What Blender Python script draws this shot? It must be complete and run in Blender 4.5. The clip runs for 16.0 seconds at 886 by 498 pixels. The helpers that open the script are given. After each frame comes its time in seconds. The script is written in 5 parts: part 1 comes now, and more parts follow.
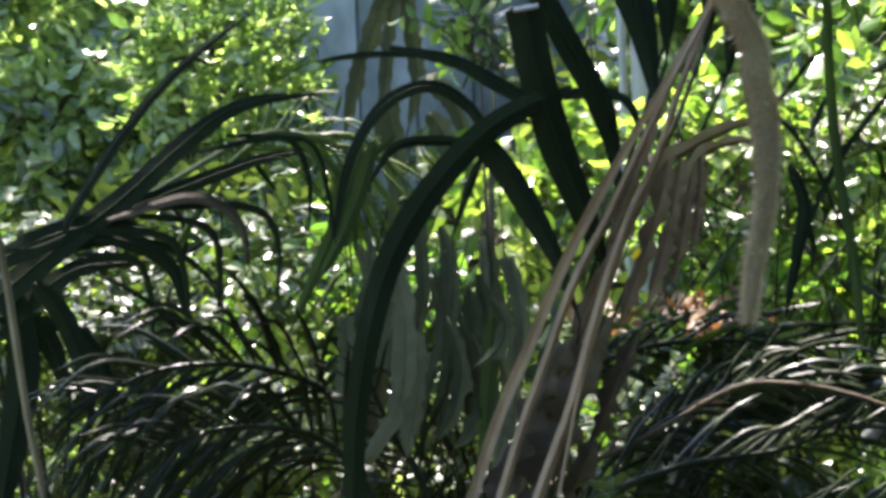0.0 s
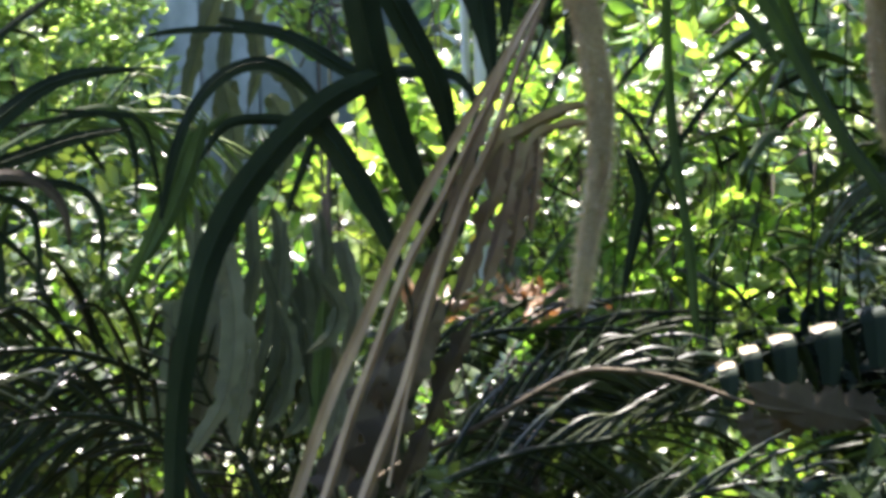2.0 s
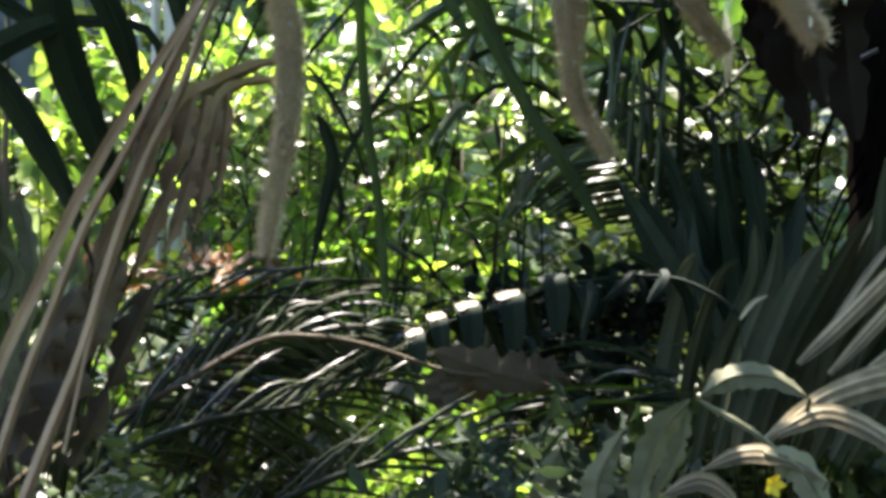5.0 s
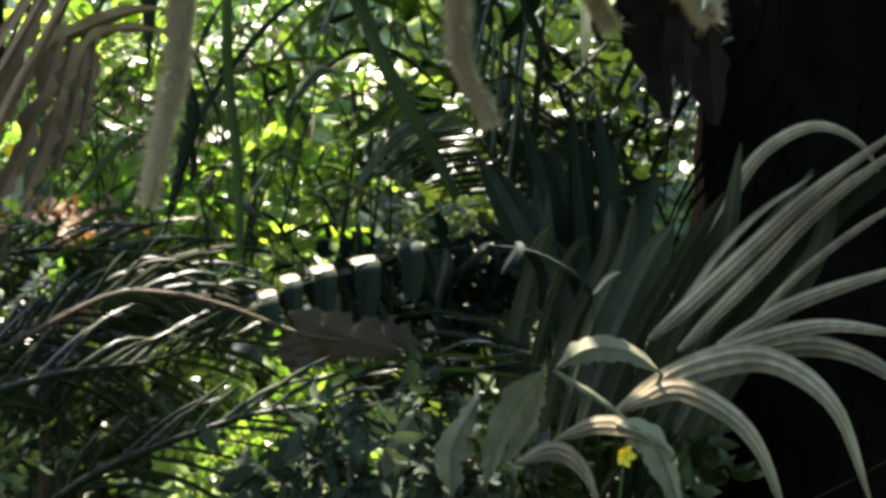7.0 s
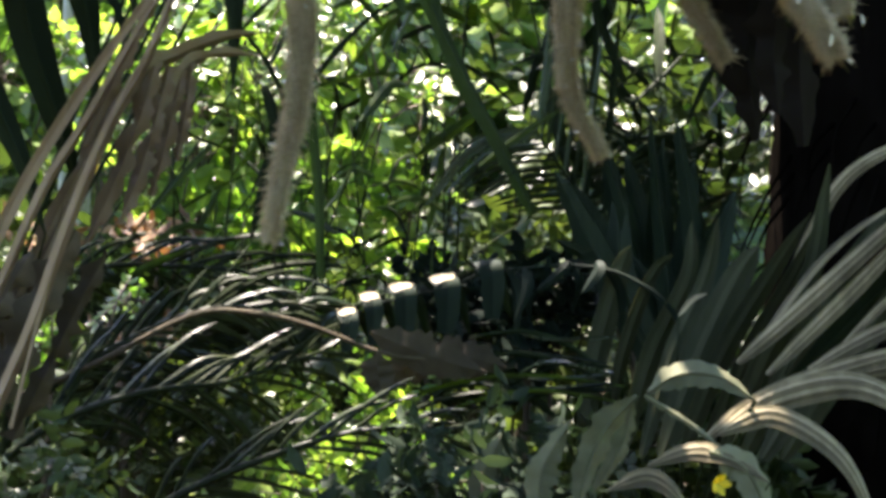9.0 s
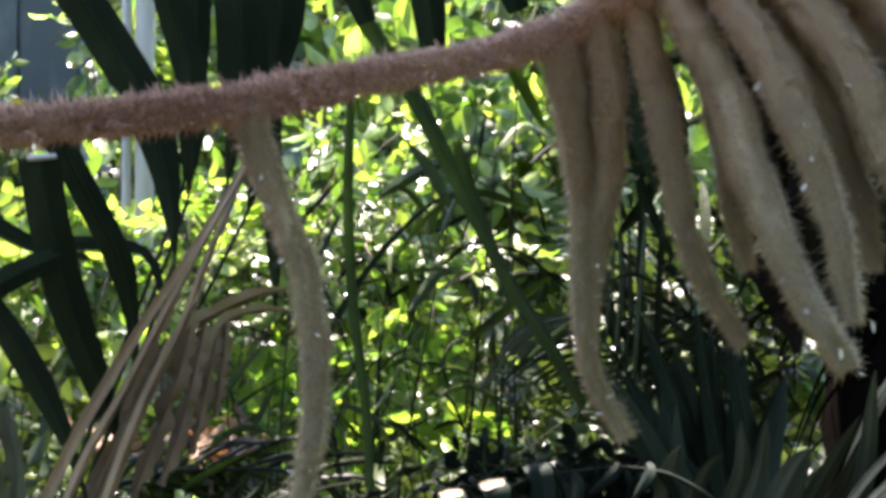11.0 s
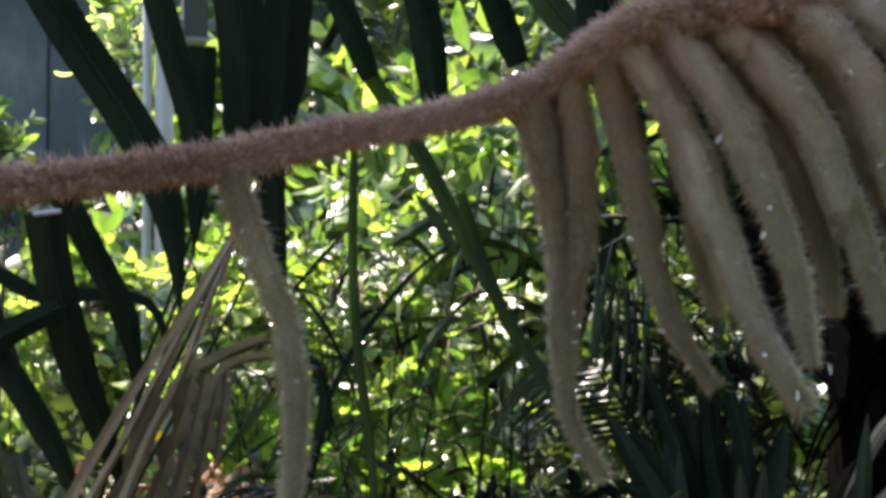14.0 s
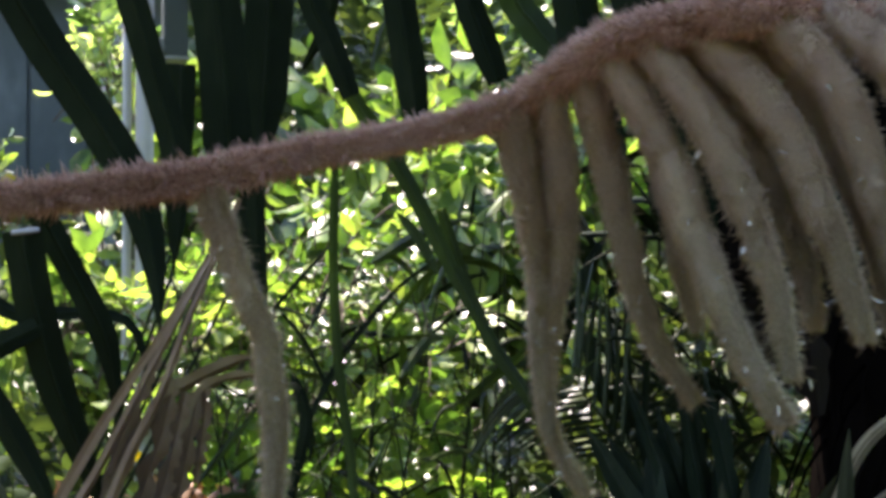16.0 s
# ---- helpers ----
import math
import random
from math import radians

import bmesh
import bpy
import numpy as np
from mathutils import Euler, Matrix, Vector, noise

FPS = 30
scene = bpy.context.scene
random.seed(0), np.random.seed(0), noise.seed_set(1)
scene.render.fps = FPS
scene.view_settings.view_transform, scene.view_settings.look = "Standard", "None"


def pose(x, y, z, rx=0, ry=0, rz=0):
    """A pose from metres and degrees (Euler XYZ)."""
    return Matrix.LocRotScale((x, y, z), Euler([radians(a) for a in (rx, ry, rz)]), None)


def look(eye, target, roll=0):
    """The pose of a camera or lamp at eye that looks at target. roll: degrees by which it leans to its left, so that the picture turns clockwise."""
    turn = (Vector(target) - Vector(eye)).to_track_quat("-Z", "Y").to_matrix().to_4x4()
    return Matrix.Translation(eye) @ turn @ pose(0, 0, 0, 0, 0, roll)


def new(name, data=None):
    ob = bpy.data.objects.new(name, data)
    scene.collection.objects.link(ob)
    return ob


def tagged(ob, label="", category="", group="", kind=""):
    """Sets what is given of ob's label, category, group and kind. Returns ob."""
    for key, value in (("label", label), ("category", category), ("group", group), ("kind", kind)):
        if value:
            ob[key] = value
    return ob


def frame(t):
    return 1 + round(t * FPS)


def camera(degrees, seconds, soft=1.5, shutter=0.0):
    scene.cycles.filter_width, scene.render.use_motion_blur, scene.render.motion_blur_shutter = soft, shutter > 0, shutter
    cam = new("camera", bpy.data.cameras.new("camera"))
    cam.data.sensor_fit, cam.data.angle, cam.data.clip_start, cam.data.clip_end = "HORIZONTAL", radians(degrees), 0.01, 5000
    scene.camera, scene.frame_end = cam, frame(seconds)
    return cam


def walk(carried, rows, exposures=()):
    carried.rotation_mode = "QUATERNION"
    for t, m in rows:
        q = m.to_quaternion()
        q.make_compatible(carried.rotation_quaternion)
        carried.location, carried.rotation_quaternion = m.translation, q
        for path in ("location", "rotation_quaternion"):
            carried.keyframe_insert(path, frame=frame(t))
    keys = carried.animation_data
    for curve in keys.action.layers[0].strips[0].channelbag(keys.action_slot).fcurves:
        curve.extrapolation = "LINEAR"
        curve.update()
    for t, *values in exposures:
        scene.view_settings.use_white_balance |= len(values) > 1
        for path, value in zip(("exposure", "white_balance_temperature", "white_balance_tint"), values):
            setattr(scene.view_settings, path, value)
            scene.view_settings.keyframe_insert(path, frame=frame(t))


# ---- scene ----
cam = camera(35.0, 16.0, soft=3.8, shutter=0.5)
PATH = [
    (0.0, pose(0.001, -0.002, 1.598, 90.001, 2.103, 0.001)),
    (0.5, pose(0.003, 0.004, 1.596, 89.983, 1.797, -1.335)),
    (1.0, pose(0.005, 0.013, 1.597, 90.100, 1.713, -3.154)),
    (1.5, pose(0.010, 0.026, 1.593, 89.823, 1.486, -4.170)),
    (2.0, pose(0.022, 0.056, 1.588, 89.387, 1.480, -6.250)),
    (2.5, pose(0.026, 0.062, 1.586, 89.064, 1.496, -8.329)),
    (3.0, pose(0.028, 0.066, 1.581, 88.994, 1.512, -10.540)),
    (3.5, pose(0.031, 0.070, 1.576, 88.971, 1.632, -12.680)),
    (4.0, pose(0.034, 0.071, 1.570, 88.988, 1.626, -14.947)),
    (6.5, pose(0.019, 0.099, 1.551, 87.557, -1.877, -23.722)),
    (7.0, pose(-0.011, 0.102, 1.551, 87.376, -2.379, -25.633)),
    (7.5, pose(-0.047, 0.119, 1.555, 87.369, -2.545, -26.620)),
    (8.0, pose(-0.065, 0.120, 1.555, 87.319, -2.912, -25.721)),
    (8.5, pose(-0.069, 0.132, 1.570, 87.153, -2.330, -24.847)),
    (9.0, pose(-0.068, 0.137, 1.579, 87.267, -2.553, -24.030)),
    (9.5, pose(-0.039, 0.137, 1.620, 87.358, -2.559, -23.515)),
    (10.0, pose(-0.038, 0.129, 1.744, 88.063, -1.298, -22.859)),
    (10.2, pose(-0.032, 0.123, 1.768, 88.763, -0.934, -22.397)),
    (12.5, pose(-0.025, 0.091, 1.759, 92.132, 0.152, -20.083)),
    (13.0, pose(-0.017, 0.064, 1.762, 92.211, 0.010, -19.931)),
    (13.5, pose(0.002, 0.060, 1.762, 92.496, 0.189, -19.513)),
    (14.0, pose(0.002, 0.046, 1.764, 92.922, 0.326, -19.562)),
    (14.5, pose(0.005, 0.048, 1.763, 93.183, 0.467, -19.629)),
    (15.0, pose(-0.006, 0.044, 1.765, 93.280, 0.547, -19.939)),
    (15.5, pose(-0.005, 0.041, 1.765, 93.458, 0.643, -20.064)),
    (16.0, pose(0.005, 0.049, 1.762, 93.689, 0.597, -20.279)),
]
EXPOSURE = [(0.0, 3.14, 6350, 19), (1.5, 3.32, 6350, 19), (4.0, 3.42, 6450, 20), (6.5, 3.18, 6750, 16), (7.5, 3.32, 6850, 15), (9.0, 3.28, 6750, 17), (10.0, 3.3, 6600, 23), (12.5, 3.28, 6500, 27), (14.0, 2.96, 6550, 27), (16.0, 2.9, 6550, 27)]
walk(cam, PATH, EXPOSURE)

# ---- world and sun ----
SUN_ELEV, SUN_TURN = 66, 10  # the sun stands high behind the plants
world = bpy.data.worlds.new("sky")
scene.world = world
world.use_nodes = True
wn = world.node_tree
sky = wn.nodes.new("ShaderNodeTexSky")
sky.sky_type = "NISHITA"
sky.sun_disc = False
sky.sun_elevation = radians(SUN_ELEV)
sky.sun_rotation = radians(-SUN_TURN)
wn.links.new(sky.outputs[0], wn.nodes["Background"].inputs[0])
wn.nodes["Background"].inputs[1].default_value = 0.12
sun = new("sun", bpy.data.lights.new("sun", "SUN"))
sun.data.energy, sun.data.angle, sun.data.color = 5.0, radians(0.6), (1.0, 0.94, 0.84)
ce = math.cos(radians(SUN_ELEV))
SUN_DIR = Vector((-math.sin(radians(SUN_TURN)) * ce, math.cos(radians(SUN_TURN)) * ce, math.sin(radians(SUN_ELEV))))
sun.matrix_world = look(SUN_DIR * 30, (0, 0, 0))


# ---- materials ----
def ramp(nt, stops):
    node = nt.nodes.new("ShaderNodeValToRGB")
    el = node.color_ramp.elements
    while len(el) < len(stops):
        el.new(0.5)
    for e, (p, c) in zip(el, stops):
        e.position, e.color = p, (*c, 1)
    return node


def material(name, stops, rough=0.5, spec=0.5, glow=0.0, through_tint=None, bump=0.3, scale=30.0, stretch=(1, 1, 1), island=True, gloss_var=0.15):
    """Procedural surface: colour by piece and grain; glow is the share of light let through a leaf."""
    m = bpy.data.materials.new(name)
    m.use_nodes = True
    nt = m.node_tree
    bsdf, out = nt.nodes["Principled BSDF"], nt.nodes["Material Output"]
    tc = nt.nodes.new("ShaderNodeTexCoord")
    mp = nt.nodes.new("ShaderNodeMapping")
    mp.inputs["Scale"].default_value = stretch
    nt.links.new(tc.outputs["Object"], mp.inputs[0])
    fine = nt.nodes.new("ShaderNodeTexNoise")
    fine.inputs["Scale"].default_value, fine.inputs["Detail"].default_value = scale, 5
    broad = nt.nodes.new("ShaderNodeTexNoise")
    broad.inputs["Scale"].default_value, broad.inputs["Detail"].default_value = scale / 9, 2
    nt.links.new(mp.outputs[0], fine.inputs["Vector"])
    nt.links.new(tc.outputs["Object"], broad.inputs["Vector"])
    geo = nt.nodes.new("ShaderNodeNewGeometry")
    obi = nt.nodes.new("ShaderNodeObjectInfo")
    a = nt.nodes.new("ShaderNodeMath")
    a.operation = "MULTIPLY_ADD"
    nt.links.new(fine.outputs[0], a.inputs[0])
    a.inputs[1].default_value = 0.5
    nt.links.new(broad.outputs[0], a.inputs[2])
    b = nt.nodes.new("ShaderNodeMath")
    b.operation = "MULTIPLY_ADD"
    nt.links.new(geo.outputs["Random Per Island"] if island else obi.outputs["Random"], b.inputs[0])
    b.inputs[1].default_value = 0.7
    nt.links.new(a.outputs[0], b.inputs[2])
    c = nt.nodes.new("ShaderNodeMath")
    c.operation = "SUBTRACT"
    nt.links.new(b.outputs[0], c.inputs[0])
    c.inputs[1].default_value = 0.6
    rp = ramp(nt, stops)
    nt.links.new(c.outputs[0], rp.inputs[0])
    nt.links.new(rp.outputs[0], bsdf.inputs["Base Color"])
    bsdf.inputs["Specular IOR Level"].default_value = spec
    g = nt.nodes.new("ShaderNodeMath")
    g.operation = "MULTIPLY_ADD"
    nt.links.new(fine.outputs[0], g.inputs[0])
    g.inputs[1].default_value, g.inputs[2].default_value = gloss_var, rough - gloss_var / 2
    nt.links.new(g.outputs[0], bsdf.inputs["Roughness"])
    if bump:
        bp = nt.nodes.new("ShaderNodeBump")
        bp.inputs["Strength"].default_value, bp.inputs["Distance"].default_value = bump, 0.004
        nt.links.new(fine.outputs[0], bp.inputs["Height"])
        nt.links.new(bp.outputs[0], bsdf.inputs["Normal"])
    if glow:
        tl = nt.nodes.new("ShaderNodeBsdfTranslucent")
        mx = nt.nodes.new("ShaderNodeMixShader")
        mx.inputs[0].default_value = glow
        hue = nt.nodes.new("ShaderNodeMix")
        hue.data_type, hue.blend_type = "RGBA", "MULTIPLY"
        hue.inputs[0].default_value = 1.0
        nt.links.new(rp.outputs[0], hue.inputs[6])
        hue.inputs[7].default_value = (*(through_tint or (1, 1, 1)), 1)
        nt.links.new(hue.outputs[2], tl.inputs[0])
        nt.links.new(bsdf.outputs[0], mx.inputs[1])
        nt.links.new(tl.outputs[0], mx.inputs[2])
        nt.links.new(mx.outputs[0], out.inputs[0])
    return m


# fresh yellow-green with some of the sunlight put into the colour
M_BRIGHT = material("leaf_fresh_sunlit", [(0.1, (0.024, 0.058, 0.014)), (0.45, (0.09, 0.16, 0.03)), (0.75, (0.19, 0.265, 0.055)), (0.95, (0.285, 0.345, 0.09))], 0.36, 0.45, 0.42, (1.45, 1.62, 0.72))
M_MID = material("leaf_green", [(0.1, (0.03, 0.07, 0.016)), (0.5, (0.09, 0.165, 0.03)), (0.9, (0.22, 0.29, 0.055))], 0.32, 0.7, 0.48, (1.65, 1.9, 0.72))
M_FAR = material("leaf_dull", [(0.1, (0.028, 0.054, 0.016)), (0.45, (0.095, 0.15, 0.042)), (0.75, (0.19, 0.25, 0.08)), (0.95, (0.30, 0.36, 0.13))], 0.23, 0.8, 0.45, (2.2, 2.4, 1.4))
# deep green kept dark, so foliage shade is part of the colour
M_DEEP = material("leaf_deep_shaded", [(0.1, (0.016, 0.03, 0.010)), (0.6, (0.038, 0.06, 0.018)), (0.95, (0.075, 0.10, 0.028))], 0.42, 0.3, 0.25, (1.5, 1.6, 0.7))
# near blades stand dark against the light; this is in the colour
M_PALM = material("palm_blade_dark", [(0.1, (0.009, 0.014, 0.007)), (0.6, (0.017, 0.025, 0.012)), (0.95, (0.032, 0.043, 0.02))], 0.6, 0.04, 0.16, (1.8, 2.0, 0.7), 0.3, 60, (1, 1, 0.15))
M_PALMG = material("palm_blade_green", [(0.1, (0.026, 0.044, 0.012)), (0.6, (0.05, 0.078, 0.018)), (0.95, (0.09, 0.13, 0.028))], 0.4, 0.15, 0.3, (1.8, 1.9, 0.7), 0.25, 60, (1, 1, 0.15))
# pale copy of the palm blade, with sunlight put into the colour
M_GREY = material("palm_blade_grey_lit", [(0.1, (0.055, 0.046, 0.026)), (0.5, (0.155, 0.128, 0.073)), (0.95, (0.42, 0.355, 0.22))], 0.5, 0.1, 0.1, (1.3, 1.2, 0.7), 0.4, 60, (1, 1, 0.2))
# near-black base: the shade on the low fronds is put into the colour
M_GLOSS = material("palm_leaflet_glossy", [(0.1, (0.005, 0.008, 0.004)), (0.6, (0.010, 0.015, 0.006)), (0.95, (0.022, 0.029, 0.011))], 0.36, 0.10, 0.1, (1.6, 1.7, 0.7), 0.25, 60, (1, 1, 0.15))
M_OLIVE = material("leaf_olive", [(0.1, (0.05, 0.053, 0.029)), (0.6, (0.097, 0.10, 0.058)), (0.95, (0.175, 0.175, 0.105))], 0.6, 0.1, 0.15, (1.3, 1.3, 0.85), 0.4, 40)
M_DULL = material("leaf_dull_brown", [(0.1, (0.08, 0.06, 0.03)), (0.6, (0.155, 0.12, 0.062)), (0.95, (0.25, 0.195, 0.105))], 0.6, 0.12, 0.15, (1.3, 1.2, 0.75), 0.4, 40)
# dark teal that paints the bluish shade onto blades and bushes
M_TEAL = material("palm_blade_blue_shade", [(0.1, (0.012, 0.02, 0.012)), (0.6, (0.023, 0.034, 0.021)), (0.95, (0.045, 0.06, 0.038))], 0.6, 0.06, 0.14, (1.4, 1.7, 0.9), 0.3, 60, (1, 1, 0.15))
M_SHEEN = material("leaflet_glossy_green", [(0.1, (0.012, 0.022, 0.012)), (0.6, (0.022, 0.036, 0.02)), (0.95, (0.04, 0.06, 0.032))], 0.28, 0.5, 0.2, (1.5, 1.7, 0.9), 0.2, 60, (1, 1, 0.15))
# leaf green cut almost to black, which paints in the deep shade
M_NIGHT = material("palm_leaflet_shade_black", [(0.1, (0.005, 0.009, 0.006)), (0.6, (0.009, 0.0145, 0.010)), (0.95, (0.018, 0.026, 0.018))], 0.6, 0.04, 0.0, None, 0.3, 60, (1, 1, 0.15))
M_SAGE = material("leaf_sage", [(0.1, (0.034, 0.04, 0.02)), (0.6, (0.062, 0.070, 0.037)), (0.95, (0.12, 0.128, 0.072))], 0.65, 0.06, 0.25, (1.4, 1.5, 0.75), 0.4, 40)
# darker copy of the same blade, with shade put into the colour
M_DUSK = material("palm_blade_dusky_shaded", [(0.1, (0.027, 0.032, 0.017)), (0.6, (0.052, 0.057, 0.032)), (0.95, (0.095, 0.10, 0.058))], 0.65, 0.06, 0.15, (1.3, 1.3, 0.8), 0.3, 60, (1, 1, 0.15))
M_HUSK = material("dry_husk", [(0.1, (0.085, 0.058, 0.033)), (0.6, (0.175, 0.125, 0.073)), (0.95, (0.29, 0.215, 0.135))], 0.7, 0.15, 0.4, (1.3, 1.2, 0.75), 0.5, 60, (1, 1, 0.2))
M_STRAW = material("dry_straw", [(0.1, (0.12, 0.076, 0.042)), (0.5, (0.235, 0.158, 0.09)), (0.95, (0.37, 0.265, 0.158))], 0.6, 0.2, 0.15, (1.3, 1.1, 0.75), 0.5, 90, (1, 1, 0.08))
M_BROWN = material("dry_brown", [(0.1, (0.025, 0.019, 0.011)), (0.6, (0.06, 0.047, 0.028)), (0.95, (0.12, 0.096, 0.06))], 0.7, 0.12, 0.1, (1.3, 1.1, 0.7), 0.5, 50)
M_ORANGE = material("dead_leaf_orange", [(0.1, (0.04, 0.024, 0.012)), (0.5, (0.115, 0.066, 0.03)), (0.95, (0.28, 0.17, 0.08))], 0.55, 0.3, 0.15, (1.5, 1.15, 0.75), 0.4, 40)
M_CATKIN = material("flower_spike_tan", [(0.1, (0.39, 0.31, 0.19)), (0.5, (0.545, 0.45, 0.285)), (0.95, (0.69, 0.585, 0.385))], 0.8, 0.1, 0.3, (1.1, 1.05, 0.82), 0.0, 60)
def tint_upper(m, z0, z1, colour):
    """Russet flowers near the stalk, tan ones below."""
    nt = m.node_tree
    bsdf = nt.nodes["Principled BSDF"]
    was = bsdf.inputs["Base Color"].links[0].from_socket
    tc, sep = nt.nodes.new("ShaderNodeTexCoord"), nt.nodes.new("ShaderNodeSeparateXYZ")
    mr, mx = nt.nodes.new("ShaderNodeMapRange"), nt.nodes.new("ShaderNodeMix")
    nt.links.new(tc.outputs["Object"], sep.inputs[0])
    nt.links.new(sep.outputs[2], mr.inputs[0])
    mr.inputs[1].default_value, mr.inputs[2].default_value = z0, z1
    mx.data_type = "RGBA"
    mx.inputs[7].default_value = (*colour, 1)
    nt.links.new(mr.outputs[0], mx.inputs[0])
    nt.links.new(was, mx.inputs[6])
    nt.links.new(mx.outputs[2], bsdf.inputs["Base Color"])


tint_upper(M_CATKIN, 1.76, 2.0, (0.56, 0.40, 0.28))
M_GLINT = material("glint_white", [(0.1, (0.6, 0.58, 0.46)), (0.9, (0.85, 0.84, 0.74))], 0.4, 0.4, 0.5, (1, 1, 0.95), 0.0, 60)
M_STALK = material("flower_stalk_russet", [(0.1, (0.36, 0.19, 0.125)), (0.5, (0.56, 0.325, 0.225)), (0.95, (0.72, 0.47, 0.34))], 0.8, 0.1, 0.15, (1.2, 1.0, 0.8), 0.0, 60)
# black fibre taken darker still: the trunk's deep shade is in the colour
M_TRUNK = material("trunk_fibre_shade_black", [(0.1, (0.0012, 0.001, 0.0008)), (0.6, (0.0025, 0.0021, 0.0016)), (0.95, (0.006, 0.005, 0.004))], 0.95, 0.0, 0.0, None, 1.0, 60, (1, 1, 0.1))
M_FIBRE = material("fibre_grey", [(0.1, (0.03, 0.027, 0.023)), (0.6, (0.08, 0.072, 0.06)), (0.95, (0.16, 0.145, 0.12))], 0.5, 0.4, 0.0, None, 0.2, 60)
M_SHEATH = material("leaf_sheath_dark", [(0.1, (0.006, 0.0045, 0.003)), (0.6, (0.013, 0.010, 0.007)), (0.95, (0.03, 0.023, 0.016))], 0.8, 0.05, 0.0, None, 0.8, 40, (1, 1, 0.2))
M_BARK = material("bark", [(0.1, (0.03, 0.024, 0.018)), (0.6, (0.07, 0.055, 0.04)), (0.95, (0.13, 0.10, 0.07))], 0.8, 0.3, 0.0, None, 0.8, 40, (1, 1, 0.3))
M_WALL = material("wall_sheet_grey", [(0.15, (0.06, 0.075, 0.064)), (0.45, (0.12, 0.142, 0.122)), (0.65, (0.20, 0.225, 0.20)), (0.9, (0.36, 0.385, 0.35))], 0.6, 0.2, 0.0, None, 0.3, 9, (1.3, 1, 0.6), False)
M_WHITE = material("white_paint", [(0.1, (0.18, 0.19, 0.175)), (0.5, (0.28, 0.29, 0.27)), (0.95, (0.45, 0.45, 0.42))], 0.5, 0.4, 0.0, None, 0.1, 20, (1, 1, 0.2), False)
M_SOIL = material("soil_litter", [(0.1, (0.012, 0.010, 0.007)), (0.5, (0.028, 0.022, 0.015)), (0.95, (0.06, 0.045, 0.028))], 0.9, 0.2, 0.0, None, 1.0, 25, (1, 1, 1), False)
M_ROOF = material("roof_sheet", [(0.1, (0.12, 0.12, 0.13)), (0.9, (0.2, 0.2, 0.21))], 0.5, 0.4, 0.0, None, 0.2, 8, (1, 1, 1), False)

# ---- building helpers ----
rng = np.random.default_rng(7)


def link_mesh(name, verts, faces, mat, parent=None, label="", smooth=True):
    me = bpy.data.meshes.new(name)
    me.from_pydata([tuple(v) for v in np.asarray(verts).tolist()], [], [tuple(f) for f in faces])
    me.materials.append(mat)
    if smooth:
        me.polygons.foreach_set("use_smooth", [True] * len(me.polygons))
    me.update()
    ob = new(name, me)
    if parent is not None:
        ob.parent = parent
        ob.matrix_parent_inverse = parent.matrix_world.inverted()
    if label:
        ob["label"] = label
    return ob


def thing(name, at, label, category, group="", kind=""):
    ob = new(name)
    ob.location = at
    ob.empty_display_size = 0.05
    bpy.context.view_layer.update()
    return tagged(ob, label, category, group, kind)


def curve(points, n):
    """n+1 points of a smooth line through the given ones."""
    p = np.asarray(points, float)
    if len(p) == 2:
        return p[0] + np.linspace(0, 1, n + 1)[:, None] * (p[1] - p[0])
    q = np.vstack([2 * p[0] - p[1], p, 2 * p[-1] - p[-2]])
    out = []
    for u in np.linspace(0, len(p) - 1, n + 1):
        k = min(int(u), len(p) - 2)
        s = u - k
        a, b, c, d = q[k : k + 4]
        out.append(0.5 * (2 * b + (c - a) * s + (2 * a - 5 * b + 4 * c - d) * s * s + (3 * b - a - 3 * c + d) * s**3))
    return np.array(out)


def frames_of(line, facing=(0.3, 0.95, 0.05)):
    t = np.gradient(line, axis=0)
    t /= np.linalg.norm(t, axis=1, keepdims=True) + 1e-9
    side = np.cross(t, facing)
    side /= np.linalg.norm(side, axis=1, keepdims=True) + 1e-9
    for k in range(1, len(side)):
        if side[k] @ side[k - 1] < 0:
            side[k] *= -1
    return t, side, np.cross(side, t)


BLADE = [(0, 0.35), (0.12, 0.8), (0.35, 1.0), (0.65, 0.85), (0.88, 0.5), (1, 0.04)]
STRAP = [(0, 0.7), (0.2, 1.0), (0.8, 1.0), (1, 0.75)]
TAPER = [(0, 1.0), (0.5, 0.8), (0.85, 0.4), (1, 0.05)]
LEAF = [(0, 0.08), (0.2, 0.75), (0.45, 1.0), (0.75, 0.7), (1, 0.03)]


